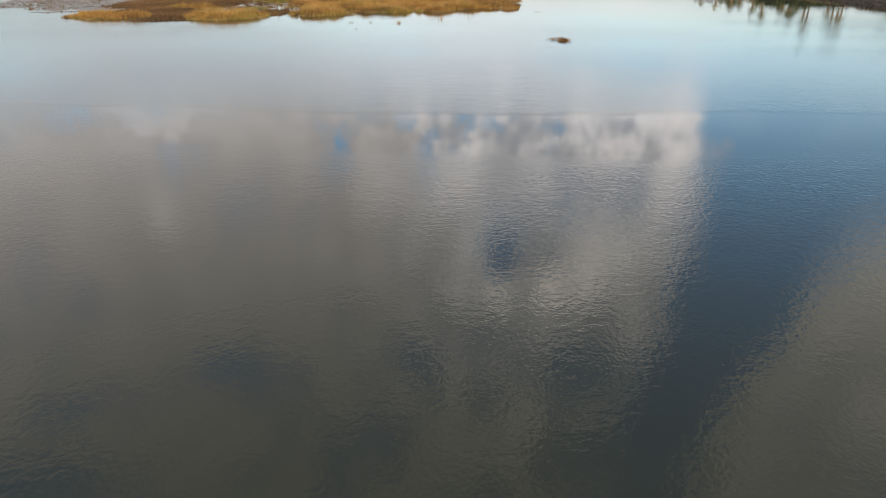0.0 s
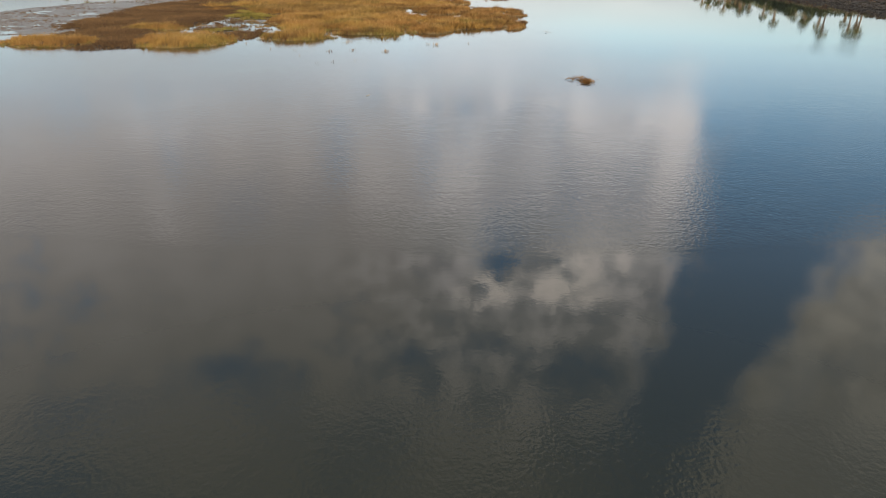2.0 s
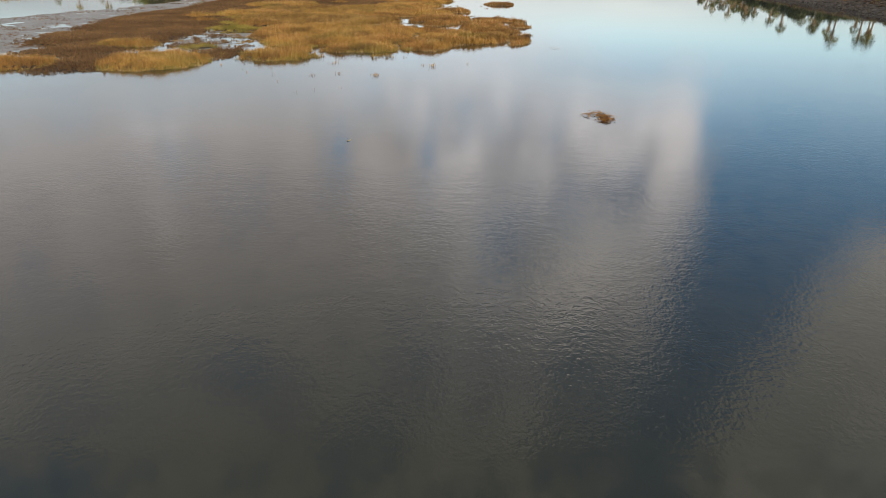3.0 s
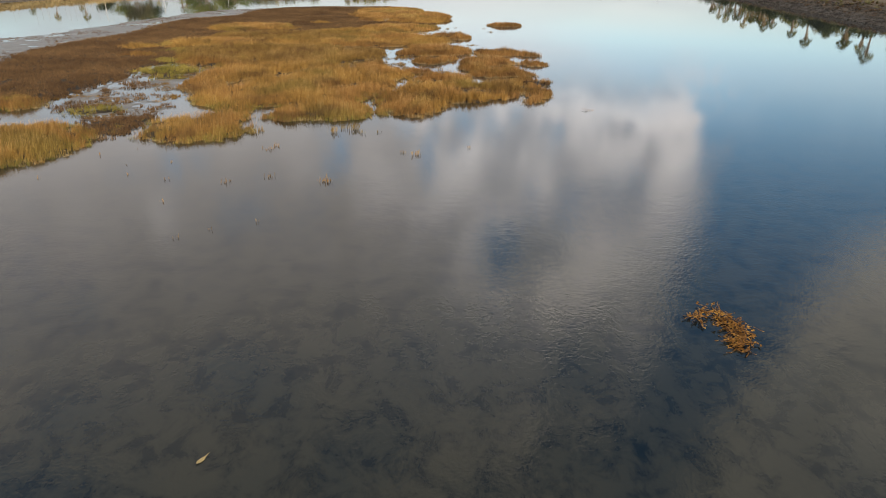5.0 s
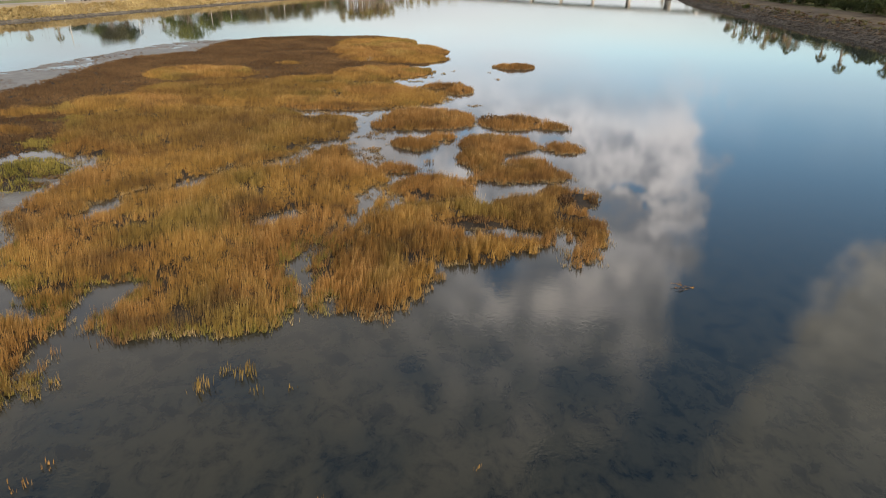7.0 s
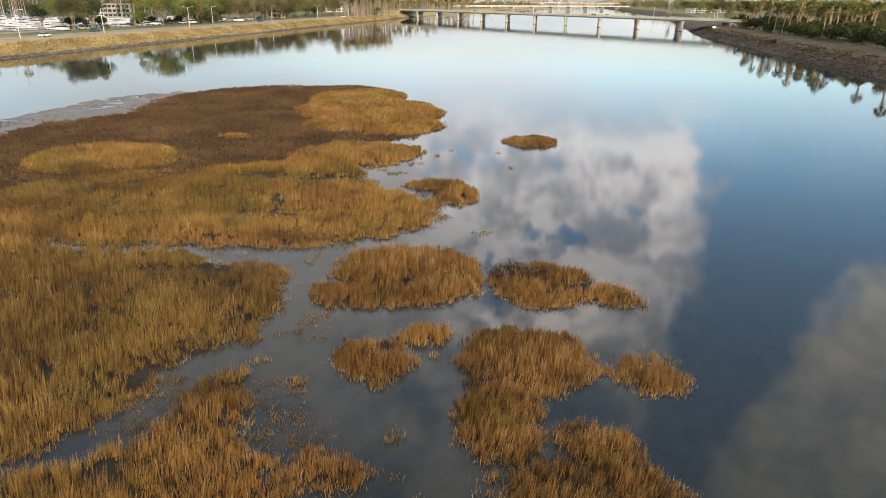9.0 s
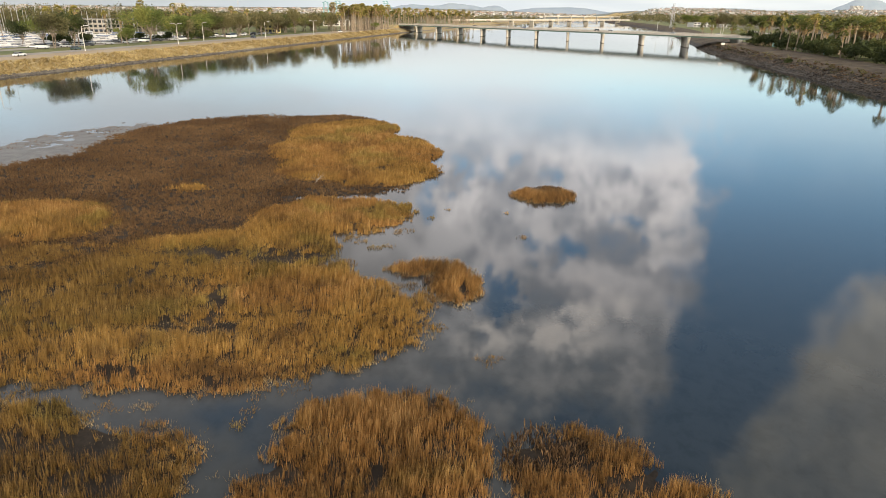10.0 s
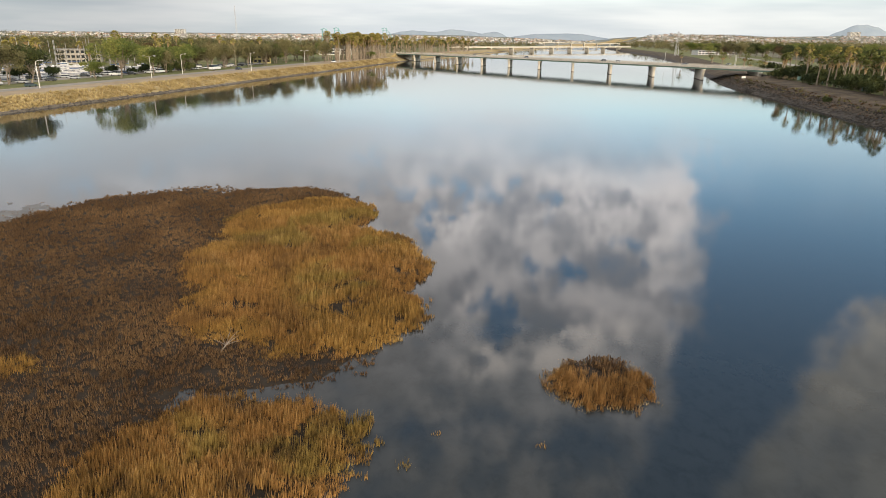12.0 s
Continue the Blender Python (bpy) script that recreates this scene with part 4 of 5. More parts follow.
def make_palm(seed, height, label, skirt=2.5, reach=2.3, name="fan_palm", fronds=34, thick=0.24, spread=0.30, leaf=FROND):
    """A tall palm: bare trunk, skirt of dead fronds, round head of fans."""
    rng = np.random.default_rng(seed)
    palm = tagged(empty(name), label, "palm tree")
    bm = bmesh.new()
    sway = rng.uniform(-0.05, 0.05, 2) * height
    pts = [(sway[0] * f * f, sway[1] * f * f, height * f - 0.2 * (f == 0)) for f in (0, 0.3, 0.6, 0.85, 1.0)]
    tube(bm, pts, [thick * 1.5, thick, thick * 0.85, thick * 0.8, thick], 7)
    part("trunk", bm, PALM_BARK, palm)
    head = np.array(pts[-1])

    def fans(k, lo, hi, size, droop, wide):
        """Fronds: a thin stalk that arches out to a narrow split fan."""
        rows = []
        for i in range(k):
            a, e = math.tau * (i * 0.618 + rng.uniform(-0.06, 0.06)), lo + (hi - lo) * ((i + rng.uniform(0.1, 0.9)) / k)
            d = np.array([math.cos(a) * math.cos(e), math.sin(a) * math.cos(e), math.sin(e)])
            side = np.array([-math.sin(a), math.cos(a), 0.0])
            over = np.cross(d, side)
            tilt = rng.uniform(-0.9, 0.9)
            side = math.cos(tilt) * side + math.sin(tilt) * over
            long = size * rng.uniform(0.8, 1.1)
            elbow = head + d * long * 0.42
            rows.append([head - side * 0.04, head + side * 0.04, elbow])
            for f in (-1.0, -0.35, 0.35, 1.0):
                tip = head + d * long * (1.0 - 0.16 * abs(f)) + side * wide * long * f
                tip = tip - np.array([0, 0, droop * long * rng.uniform(0.5, 1.2)])
                thin = side * 0.105 * wide * long / 0.3 + np.array([0, 0, 0.03])
                half = elbow + (tip - elbow) * 0.5
                rows.append([elbow, half - thin, tip])
                rows.append([elbow, tip, half + thin])
        return np.array(rows)

    tris("fronds", fans(fronds, -0.35, 1.45, reach, 0.22, spread), leaf, palm)
    if skirt:
        old = head.copy()
        rows = []
        for i in range(4):
            head[2] = old[2] - 0.2 - skirt * i / 4
            rows.append(fans(9, -1.35, -0.75 - 0.1 * i, reach * (0.72 - 0.10 * i), 0.12, 0.22))
        tris("skirt", np.concatenate(rows), SKIRT, palm, per=3)
    return palm


def ground_at(x, y):
    return float(ground_height(np.float64(x), np.float64(y)))


def stand(proto, x, y, turn=0.0, size=1.0, z=None):
    """A copy of a thing on the ground."""
    g = ground_at(x, y) if z is None else z
    ob = copy_thing(proto, pose(x, y, g, 0, 0, turn))
    ob.scale = (size, size, size)
    return ob


def retire(*protos):
    """Take away the pattern things that the copies were made from."""
    for p in protos:
        for o in (*p.children_recursive, p):
            bpy.data.objects.remove(o)


def belt(name, label, places):
    """Many far trees as one mesh. places: pattern, x, y, turn, size."""
    verts, faces, slots, mats = [], [], [], []
    for proto, x, y, turn, size in places:
        c, q = math.cos(turn) * size, math.sin(turn) * size
        m = np.array(((c, -q, 0), (q, c, 0), (0, 0, size)))
        for o in proto.children:
            me = o.data
            if me.materials[0] not in mats:
                mats.append(me.materials[0])
            co = np.empty(len(me.vertices) * 3)
            me.vertices.foreach_get("co", co)
            k = sum(len(v) for v in verts)
            verts.append(co.reshape(-1, 3) @ m.T + (x, y, ground_at(x, y)))
            faces += [[k + i for i in p.vertices] for p in me.polygons]
            slots += [mats.index(me.materials[0])] * len(me.polygons)
    me = bpy.data.meshes.new(name)
    me.from_pydata(np.concatenate(verts).tolist(), [], faces)
    for m in mats:
        me.materials.append(m)
    me.polygons.foreach_set("material_index", slots)
    return tagged(new(name, me), label, "palm trees", kind="stuff")


TREES = [
    make_tree(1, 15.5, 7.0, LEAF_DULL, "tall eucalyptus with a pale forked trunk and dull crown", 2, 0.3, 0.8, 16, 140),
    make_tree(2, 16.0, 8.5, LEAF, "broad dark-green tree with a rounded crown on the grass", 1, 0.22, 0.75, 16, 150),
    make_tree(3, 14.0, 7.0, LEAF_DULL, "spreading bare-limbed tree with a thin olive crown", 3, 0.28, 0.7, 15, 120),
    make_tree(4, 13.0, 7.5, LEAF, "umbrella-crowned coral tree with stout pale limbs", 2, 0.36, 0.5, 16, 150),
    make_tree(8, 14.0, 7.5, BUSH_LEAF, "dense dark-green tree with a heavy crown", 1, 0.2, 0.85, 15, 130),
    make_tree(9, 13.0, 6.5, LEAF_RUST, "dark tree with a thin rust-brown crown", 2, 0.3, 0.8, 14, 130),
]
PALMS = [
    make_palm(11, 17.0, "tall slender fan palm with a tufted golden head", 3.4, 3.0, fronds=44, thick=0.27),
    make_palm(12, 14.5, "fan palm with a shaggy skirt of dead fronds", 5.0, 3.1, fronds=44, thick=0.38, leaf=FROND_GREEN),
    make_palm(13, 19.0, "very tall fan palm with a small spiky head", 2.8, 2.8, fronds=40, thick=0.26),
    make_palm(15, 13.0, "leaning fan palm with a ragged half-dead head", 3.6, 3.3, fronds=40, thick=0.38, leaf=FROND_GREEN),
]
DATE = make_palm(14, 7.0, "stout date palm with a wide arching head", 1.0, 4.4, "date_palm", 58, 0.5, 0.12, FROND_GREEN)
BUSH = make_tree(6, 4.2, 3.2, BUSH_LEAF, "dense dark-green bush beside the path", 3, 0.15, 0.8, 9, 90, "bush")

# the trees of the park on the sunlit bank, up to the bridge
for x, y, kind, size in (
    (-163, 410, 0, 1.0), (-161, 420, 4, 1.1), (-176, 424, 1, 0.8), (-149, 446, 3, 0.62), (-143, 456, 1, 1.12), (-140, 484, 3, 1.08), (-141, 500, 0, 0.75),
    (-142, 535, 1, 0.9), (-131, 560, 2, 1.1), (-121, 578, 0, 1.0), (-116, 597, 2, 1.05), (-113, 645, 0, 1.15), (-100, 664, 2, 1.0), (-91, 680, 0, 1.0),
):
    stand(TREES[kind], x, y, RNG.uniform(0, 360), size)["group"] = "park trees on the levee"
for x, y, size in ((-179, 463, 1.0), (-181, 472, 0.9), (-165, 476, 0.8), (-163, 490, 0.9), (-153, 490, 0.7), (-151, 500, 1.0), (-143, 505, 1.1), (-142, 516, 1.2), (-140, 528, 1.0), (-184, 451, 1.2), (-185, 447, 1.0), (-168, 483, 0.8)):
    stand(BUSH, x, y, RNG.uniform(0, 360), size)["group"] = "bushes by the car park"
for x, y, kind, size in ((-160, 553, 4, 0.8), (-156, 561, 5, 0.75), (-156, 583, 4, 0.85), (-152, 591, 1, 0.7), (-147, 618, 2, 0.9), (-141, 637, 0, 0.9), (-132, 681, 5, 0.8), (-149, 508, 3, 0.75), (-190, 430, 4, 0.8), (-150, 535, 1, 0.8)):
    stand(TREES[kind], x, y, RNG.uniform(0, 360), size)["group"] = "park trees on the levee"
for i in range(40):
    y = RNG.uniform(410, 760)
    x = bank_left(y) - (RNG.uniform(44, 66) if i % 3 == 0 and y > 490 else RNG.uniform(215, 270) if y < 570 else RNG.uniform(135, 200))
    stand(TREES[int(RNG.integers(0, 6))], x, y, RNG.uniform(0, 360), RNG.uniform(0.45, 1.0))["group"] = "park trees behind the road"
for i in range(54):
    y = RNG.uniform(560, 790)
    x = bank_left(y) - RNG.uniform(46, 110)
    stand(TREES[(0, 2, 1, 0, 5, 3)[i % 6]], x, y, RNG.uniform(0, 360), RNG.uniform(0.6, 1.0))["group"] = "park trees behind the road"
for i in range(30):
    y = RNG.uniform(420, 660)
    x = bank_left(y) - RNG.uniform(50, 130)
    stand(PALMS[(0, 2, 0, 1)[i % 4]], x, y, RNG.uniform(0, 360), RNG.uniform(0.75, 1.0))["group"] = "palms among the park trees"
# the palm grove by the abutment and the row that runs on behind the bridge
for i in range(150):
    f = RNG.random()
    stand(PALMS[(0, 2)[i % 2]], -84 + 26 * f + RNG.uniform(-14, 9), 706 + 84 * f + RNG.uniform(-8, 14), RNG.uniform(0, 360), RNG.uniform(0.68, 1.12))["group"] = "palm grove by the bridge"
row = []
for i in range(150):
    f = RNG.random()
    row.append((PALMS[(0, 2, 1)[i % 3]], -75 + 115 * f + RNG.uniform(-16, 10), 880 + 320 * f + RNG.uniform(-20, 20), RNG.uniform(0, math.tau), RNG.uniform(0.7, 1.05)))
belt("palm_belt", "dense row of tall golden-headed palms beyond the bridge", row)
# palms along the path on the shaded bank
for x, y, s in ((197, 515, 0.8), (237, 556, 0.9), (190, 468, 0.85), (216, 489, 0.95), (191, 461, 0.8), (176, 419, 0.95), (178, 501, 0.75), (198, 531, 0.85)):
    stand(PALMS[1 if s < 0.85 else 3], x, y, RNG.uniform(0, 360), s)["group"] = "palms along the path"
for i in range(62):
    y = RNG.uniform(395, 530)
    x = bank_right(y) + RNG.uniform(27, 70)
    stand(PALMS[(1, 3, 1, 0)[i % 4]], x, y, RNG.uniform(0, 360), RNG.uniform(0.58, 0.92))["group"] = "palms along the path"
for i in range(14):
    y = RNG.uniform(270, 400)
    x = bank_right(y) + RNG.uniform(34, 64)
    stand(PALMS[(1, 3)[i % 2]], x, y, RNG.uniform(0, 360), RNG.uniform(0.7, 1.0))["group"] = "palms along the path"
for x, y, s in ((231, 701, 1.0), (229, 657, 1.1), (209, 584, 1.05), (187, 545, 0.8), (203, 590, 0.75), (236, 735, 0.9), (222, 770, 0.8)):
    stand(DATE, x, y, RNG.uniform(0, 360), s)["group"] = "date palms by the bridge road"
for i in range(170):
    y = RNG.uniform(290, 530)
    x = bank_right(y) + RNG.uniform(27, 66)
    stand(BUSH, x, y, RNG.uniform(0, 360), RNG.uniform(0.6, 1.7))["group"] = "bushes along the path"
for x, y, g in ((140, 390, 1.5), (142, 396, 1.6)):
    stand(BUSH, x, y, RNG.uniform(0, 360), 0.5, g)["group"] = "bushes on the bank"
for i in range(100):
    y = RNG.uniform(330, 660)
    x = bank_right(y) + RNG.uniform(84 if y < 540 else 110, 170)
    stand(TREES[(4, 5, 1, 5, 4, 2, 0)[i % 7]], x, y, RNG.uniform(0, 360), RNG.uniform(0.6, 0.95))["group"] = "trees behind the palms"
for i in range(70):
    y = RNG.uniform(560, 1000)
    x = bank_right(y) + RNG.uniform(120, 210)
    stand(TREES[(4, 1, 4, 5, 3, 4)[i % 6]], x, y, RNG.uniform(0, 360), RNG.uniform(0.8, 1.15))["group"] = "trees behind the lawn"
for x, y, k in ((352, 1010, 4), (366, 1020, 0), (383, 1005, 2), (402, 1010, 4), (420, 1000, 4), (330, 930, 5), (344, 925, 0), (408, 940, 1), (372, 960, 4), (392, 930, 5), (318, 890, 0)):
    stand(TREES[k], x, y, RNG.uniform(0, 360), RNG.uniform(0.9, 1.25))["group"] = "trees behind the lawn"
for x, y, s in ((380, 1180, 1.3), (392, 1175, 1.2), (412, 1180, 1.25), (428, 1190, 1.2), (330, 980, 0.8), (-61, 742, 0.45)):
    stand(TREES[3 if s > 1 else 1], x, y, RNG.uniform(0, 360), s)


def woods(name, label, count, xs, ys, size, mat, seed, each=46, leaf=0.15):
    """Far trees that nobody could count."""
    rng = np.random.default_rng(seed)
    y = rng.uniform(ys[0], ys[1], count)
    f = rng.random(count)
    x = xs[0](y) + (xs[1](y) - xs[0](y)) * f
    z = ground_height(x, y)
    r = size * rng.uniform(0.6, 1.3, count)
    c = np.stack([x, y, z + r * 1.15], 1)
    co = leaf_cloud(c, np.stack([r, r, r * 1.1], 1), int(each * 1.5), size * leaf, rng)
    return tagged(tris(name, co, mat), label, "woods", kind="stuff")


left_far = lambda a, b: (lambda y: bank_left(y) - a, lambda y: bank_left(y) - b)
right_far = lambda a, b: (lambda y: bank_right(y) + a, lambda y: bank_right(y) + b)
woods("park_woods", "dense olive-green park woods behind the marina", 300, left_far(150, 520), (575, 1050), 7.5, LEAF_DULL, 21, 110, 0.10)
woods("park_woods", "dark heavy-crowned trees of the park woods", 330, left_far(140, 520), (575, 1050), 7.0, BUSH_LEAF, 27, 110, 0.10)
woods("park_woods", "rust-brown winter trees of the park woods", 220, left_far(140, 520), (575, 1050), 6.5, LEAF_RUST, 28, 110, 0.10)
woods("park_woods", "dark trees behind the moored boats", 110, left_far(225, 520), (420, 575), 6.5, BUSH_LEAF, 29, 110, 0.10)
woods("park_woods", "rust-brown trees behind the moored boats", 70, left_far(225, 520), (420, 575), 6.0, LEAF_RUST, 30, 110, 0.10)
woods("woods", "dark woods running to the foot of the hills", 1500, left_far(30, 1500), (900, 2200), 5.6, LEAF_DULL, 22, 46, 0.22)
woods("woods", "rust-brown trees of the flat park land", 220, right_far(150, 560), (430, 1000), 6.0, LEAF_RUST, 35, 80)
woods("woods", "green trees of the flat park land", 400, right_far(150, 560), (430, 1000), 6.0, BUSH_LEAF, 23, 80)
woods("woods", "dull green trees among the streets", 1300, right_far(60, 1400), (1000, 2300), 8.0, LEAF_DULL, 24, 46, 0.22)
woods("hill_trees", "scattered trees on the built-up hillside", 2700, right_far(60, 2600), (2300, 3900), 5.0, LEAF_DULL, 25, 22, 0.3)
woods("hill_trees", "scattered trees on the hazy mesa", 1900, left_far(60, 3600), (2300, 3750), 4.0, LEAF_DULL, 26, 22, 0.3)

# ---------------------------------------------------------------- houses, hills and far bridges


def houses(name, label, count, xs, ys, seed, tall=(4, 8)):
    """Far houses with hipped roofs, one mesh."""
    rng = np.random.default_rng(seed)
    verts, faces, mats = [], [], []
    for i in range(count):
        y = rng.uniform(*ys)
        x = xs[0](y) + (xs[1](y) - xs[0](y)) * rng.random()
        z = ground_at(x, y) - 1
        w, d, h = rng.uniform(7, 20), rng.uniform(7, 14), rng.uniform(*tall)
        a = rng.uniform(0, math.pi)
        c, s = math.cos(a), math.sin(a)
        k = len(verts)
        corner = [(-w, -d), (w, -d), (w, d), (-w, d)]
        for zz, g in ((0, 1.0), (h, 1.0), (h + 2.2, 0.35)):
            verts += [(x + (u * c - v * s) * g / 2, y + (u * s + v * c) * g / 2, z + zz) for u, v in corner]
        roof = 1 + int(rng.random() < 0.72)
        for t in (0, 4):
            for j in range(4):
                faces.append((k + t + j, k + t + (j + 1) % 4, k + t + 4 + (j + 1) % 4, k + t + 4 + j))
                mats.append(0 if t == 0 else roof)
        faces.append((k + 8, k + 9, k + 10, k + 11))
        mats.append(roof)
    me = bpy.data.meshes.new(name)
    me.from_pydata(verts, [], faces)
    for m in (HOUSE_WALL, TILE, GREYROOF):
        me.materials.append(m)
    me.polygons.foreach_set("material_index", mats)
    return tagged(new(name, me), label, "houses", kind="stuff")


houses("hill_houses", "pale stucco houses crowding the hillside", 2300, right_far(80, 2300), (2350, 4000), 31)
houses("hill_houses", "pale houses scattered over the mesa", 1500, left_far(100, 3200), (2450, 3800), 32)
houses("flatland_buildings", "low pale buildings among the trees", 110, right_far(240, 900), (1050, 2200), 33, (5, 10))


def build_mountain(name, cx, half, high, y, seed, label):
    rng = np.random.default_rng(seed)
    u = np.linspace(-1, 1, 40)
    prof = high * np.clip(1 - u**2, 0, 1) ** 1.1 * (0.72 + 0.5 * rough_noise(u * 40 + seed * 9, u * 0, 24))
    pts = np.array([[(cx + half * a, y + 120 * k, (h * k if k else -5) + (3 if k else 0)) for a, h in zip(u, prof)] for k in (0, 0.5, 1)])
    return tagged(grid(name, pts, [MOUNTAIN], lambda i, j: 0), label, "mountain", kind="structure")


# Backdrop ridges, their blue standing in for air haze.
build_mountain("backdrop", 2900, 330, 138, 4700, 3, "broad mountain in painted haze blue far beyond the houses")
build_mountain("backdrop", -190, 330, 70, 4720, 5, "low hills in painted haze blue on the horizon")
build_mountain("backdrop", 70, 300, 92, 4730, 12, "low hills in painted haze blue on the horizon")
build_mountain("backdrop", 300, 190, 68, 4715, 14, "low hill in painted haze blue on the horizon")
build_mountain("backdrop", 800, 500, 62, 4740, 6, "far ridge paled by painted haze")
build_mountain("backdrop", -1900, 1500, 40, 4750, 8, "far ridge paled by painted haze")
build_mountain("backdrop", 2000, 1000, 66, 4760, 9, "far ridge paled by painted haze")


def far_bridge(x0, y0, x1, y1, z, spans, label):
    a, b = Vector((x0, y0, 0)), Vector((x1, y1, 0))
    d = b - a
    m = Matrix.Translation(a) @ Matrix.Rotation(math.atan2(d.y, d.x), 4, "Z")
    br = tagged(empty("far_bridge", m), label, "bridge")
    bm = bmesh.new()
    box(bm, -40, -7, z - 1.2, d.length + 40, 7, z)
    part("deck", bm, CONCRETE, br)
    bm = bmesh.new()
    box(bm, -40, -7.3, z - 0.3, d.length + 40, -7.0, z + 1.0)
    part("parapet", bm, CONCRETE, br)
    for i in range(spans + 1):
        s = d.length * i / spans
        bm = bmesh.new()
        box(bm, s - 0.8, -5, -1.4, s + 0.8, 5, z - 1.9)
        box(bm, s - 5, -6, z - 1.9, s + 5, 6, z - 1.2)
        part("pier", bm, CONCRETE, br)
    return br


far_bridge(40, 1330, 395, 1660, 8, 8, "long pale concrete bridge on low piers upstream")
far_bridge(330, 2350, 600, 2400, 12, 6, "distant pale concrete bridge")

# ---------------------------------------------------------------- roads, lamps, cars


def road_strip(name, off, half, y0, y1, edge, label, lift=0.03, step=20, z=3.6, mat=ASPHALT):
    ys = np.arange(y0, y1 + 1, step)
    cols = (-half, 0, half)
    pts = np.array([[(edge(y) + off + c, y, z + lift + 0.02 * (c == 0)) for c in cols] for y in ys])
    return tagged(grid(name, pts, [mat], lambda i, j: 0), label, "road", kind="structure")


road_strip("road", -30.5, 4.2, -200, 690, bank_left, "grey asphalt levee road", 0.05)
road_strip("car_park_road", -58, 5.0, 300, 640, bank_left, "grey asphalt car park lane", 0.06)
road_strip("path", 18.5, 1.8, -200, 520, bank_right, "worn brown earth path on the levee", 0.16, z=4.0, mat=EARTH)
road_strip("road", 88, 6.0, 380, 1000, bank_right, "asphalt park road by the lawn", 0.06, z=4.0)


def street_lamp(x, y, arms, turn, h=9.3):
    lamp = tagged(empty("street_lamp", pose(x, y, ground_at(x, y), 0, 0, turn)), "pale concrete street lamp with " + ("two curved arms" if arms > 1 else "one curved arm"), "street lamp", "levee street lamps")
    bm = bmesh.new()
    tube(bm, [(0, 0, -0.2), (0, 0, h * 0.5), (0, 0, h)], [0.17, 0.13, 0.09], 8)
    part("pole", bm, STUCCO, lamp)
    for s in (1, -1)[:arms]:
        bm = bmesh.new()
        tube(bm, [(0, 0, h - 0.1), (s * 0.9, 0, h + 0.35), (s * 2.2, 0, h + 0.5)], [0.07, 0.06, 0.05], 6)
        arm = part("arm", bm, STUCCO, lamp)
        bm = bmesh.new()
        prism(bm, [(s * 2.2 + 0.55 * math.cos(a), 0.22 * math.sin(a)) for a in np.linspace(0, math.tau, 10, endpoint=False)], h + 0.36, h + 0.56)
        part("lamp_head", bm, WHITE, arm)
    return lamp


for x, y, arms, turn in ((-142, 394, 1, 10), (-129, 456, 2, 10), (-130, 494, 1, 10), (-106, 532, 1, 10), (-150, 350, 1, 10), (-92, 610, 2, 10), (217, 644, 1, 30), (-78, 672, 1, 10), (192, 726, 1, 30), (200, 607, 2, 30)):
    street_lamp(x, y, arms, turn)


def paint(name, c):
    return two_tone("car_paint_" + name, tuple(0.92 * v for v in c), c, 2.0, 0.3)


def make_car(name, colour, col, l=4.5, w=1.8, h=1.45, van=False):
    """A car: hull with wheel line, glazed cabin, wheels, lights."""
    car = tagged(empty(name), colour, "car" if not van else "van")
    bm = bmesh.new()
    prof = [(-0.5, 0.22), (-0.5, 0.52), (-0.46, 0.62), (-0.2, 0.66), (0.3, 0.64), (0.46, 0.55), (0.5, 0.42), (0.49, 0.22)]
    lo = [[bm.verts.new((u * l, s * w / 2 * (0.94 if v > 0.55 else 1), v * h)) for u, v in prof] for s in (-1, 1)]
    k = len(prof)
    for i in range(k):
        bm.faces.new((lo[0][i], lo[0][(i + 1) % k], lo[1][(i + 1) % k], lo[1][i]))
    bm.faces.new(lo[0][::-1])
    bm.faces.new(lo[1])
    body = part("body", bm, paint(name + col, {"white": (0.75, 0.75, 0.73), "dark": (0.05, 0.055, 0.06), "green": (0.06, 0.09, 0.085), "red": (0.35, 0.03, 0.03), "silver": (0.42, 0.43, 0.44), "blue": (0.05, 0.10, 0.22)}[col]), car)
    bm = bmesh.new()
    c = [(-0.44, 0.66), (-0.36, 0.96), (0.08, 1.0), (0.26, 0.66)] if not van else [(-0.49, 0.66), (-0.48, 0.98), (0.22, 1.0), (0.34, 0.66)]
    lo = [[bm.verts.new((u * l, s * w / 2 * (0.93 if v < 0.7 else 0.78), v * h)) for u, v in c] for s in (-1, 1)]
    for i in range(4):
        bm.faces.new((lo[0][i], lo[0][(i + 1) % 4], lo[1][(i + 1) % 4], lo[1][i]))
    bm.faces.new(lo[0][::-1])
    bm.faces.new(lo[1])
    part("windows", bm, GLASS, car, "dark glazed cabin")
    bm = bmesh.new()
    box(bm, c[1][0] * l, -w * 0.39, h * 0.97, c[2][0] * l, w * 0.39, h * 1.01)
    part("roof", bm, body.data.materials[0], car)
    for sx in (-0.31, 0.31):
        for sy in (-1, 1):
            bm = bmesh.new()
            bmesh.ops.create_cone(bm, cap_ends=True, segments=14, radius1=0.33, radius2=0.33, depth=0.22, matrix=Matrix.Translation((sx * l, sy * (w / 2 - 0.08), 0.33)) @ Matrix.Rotation(math.pi / 2, 4, "X"))
            part("wheel", bm, RUBBER, car)
    return car


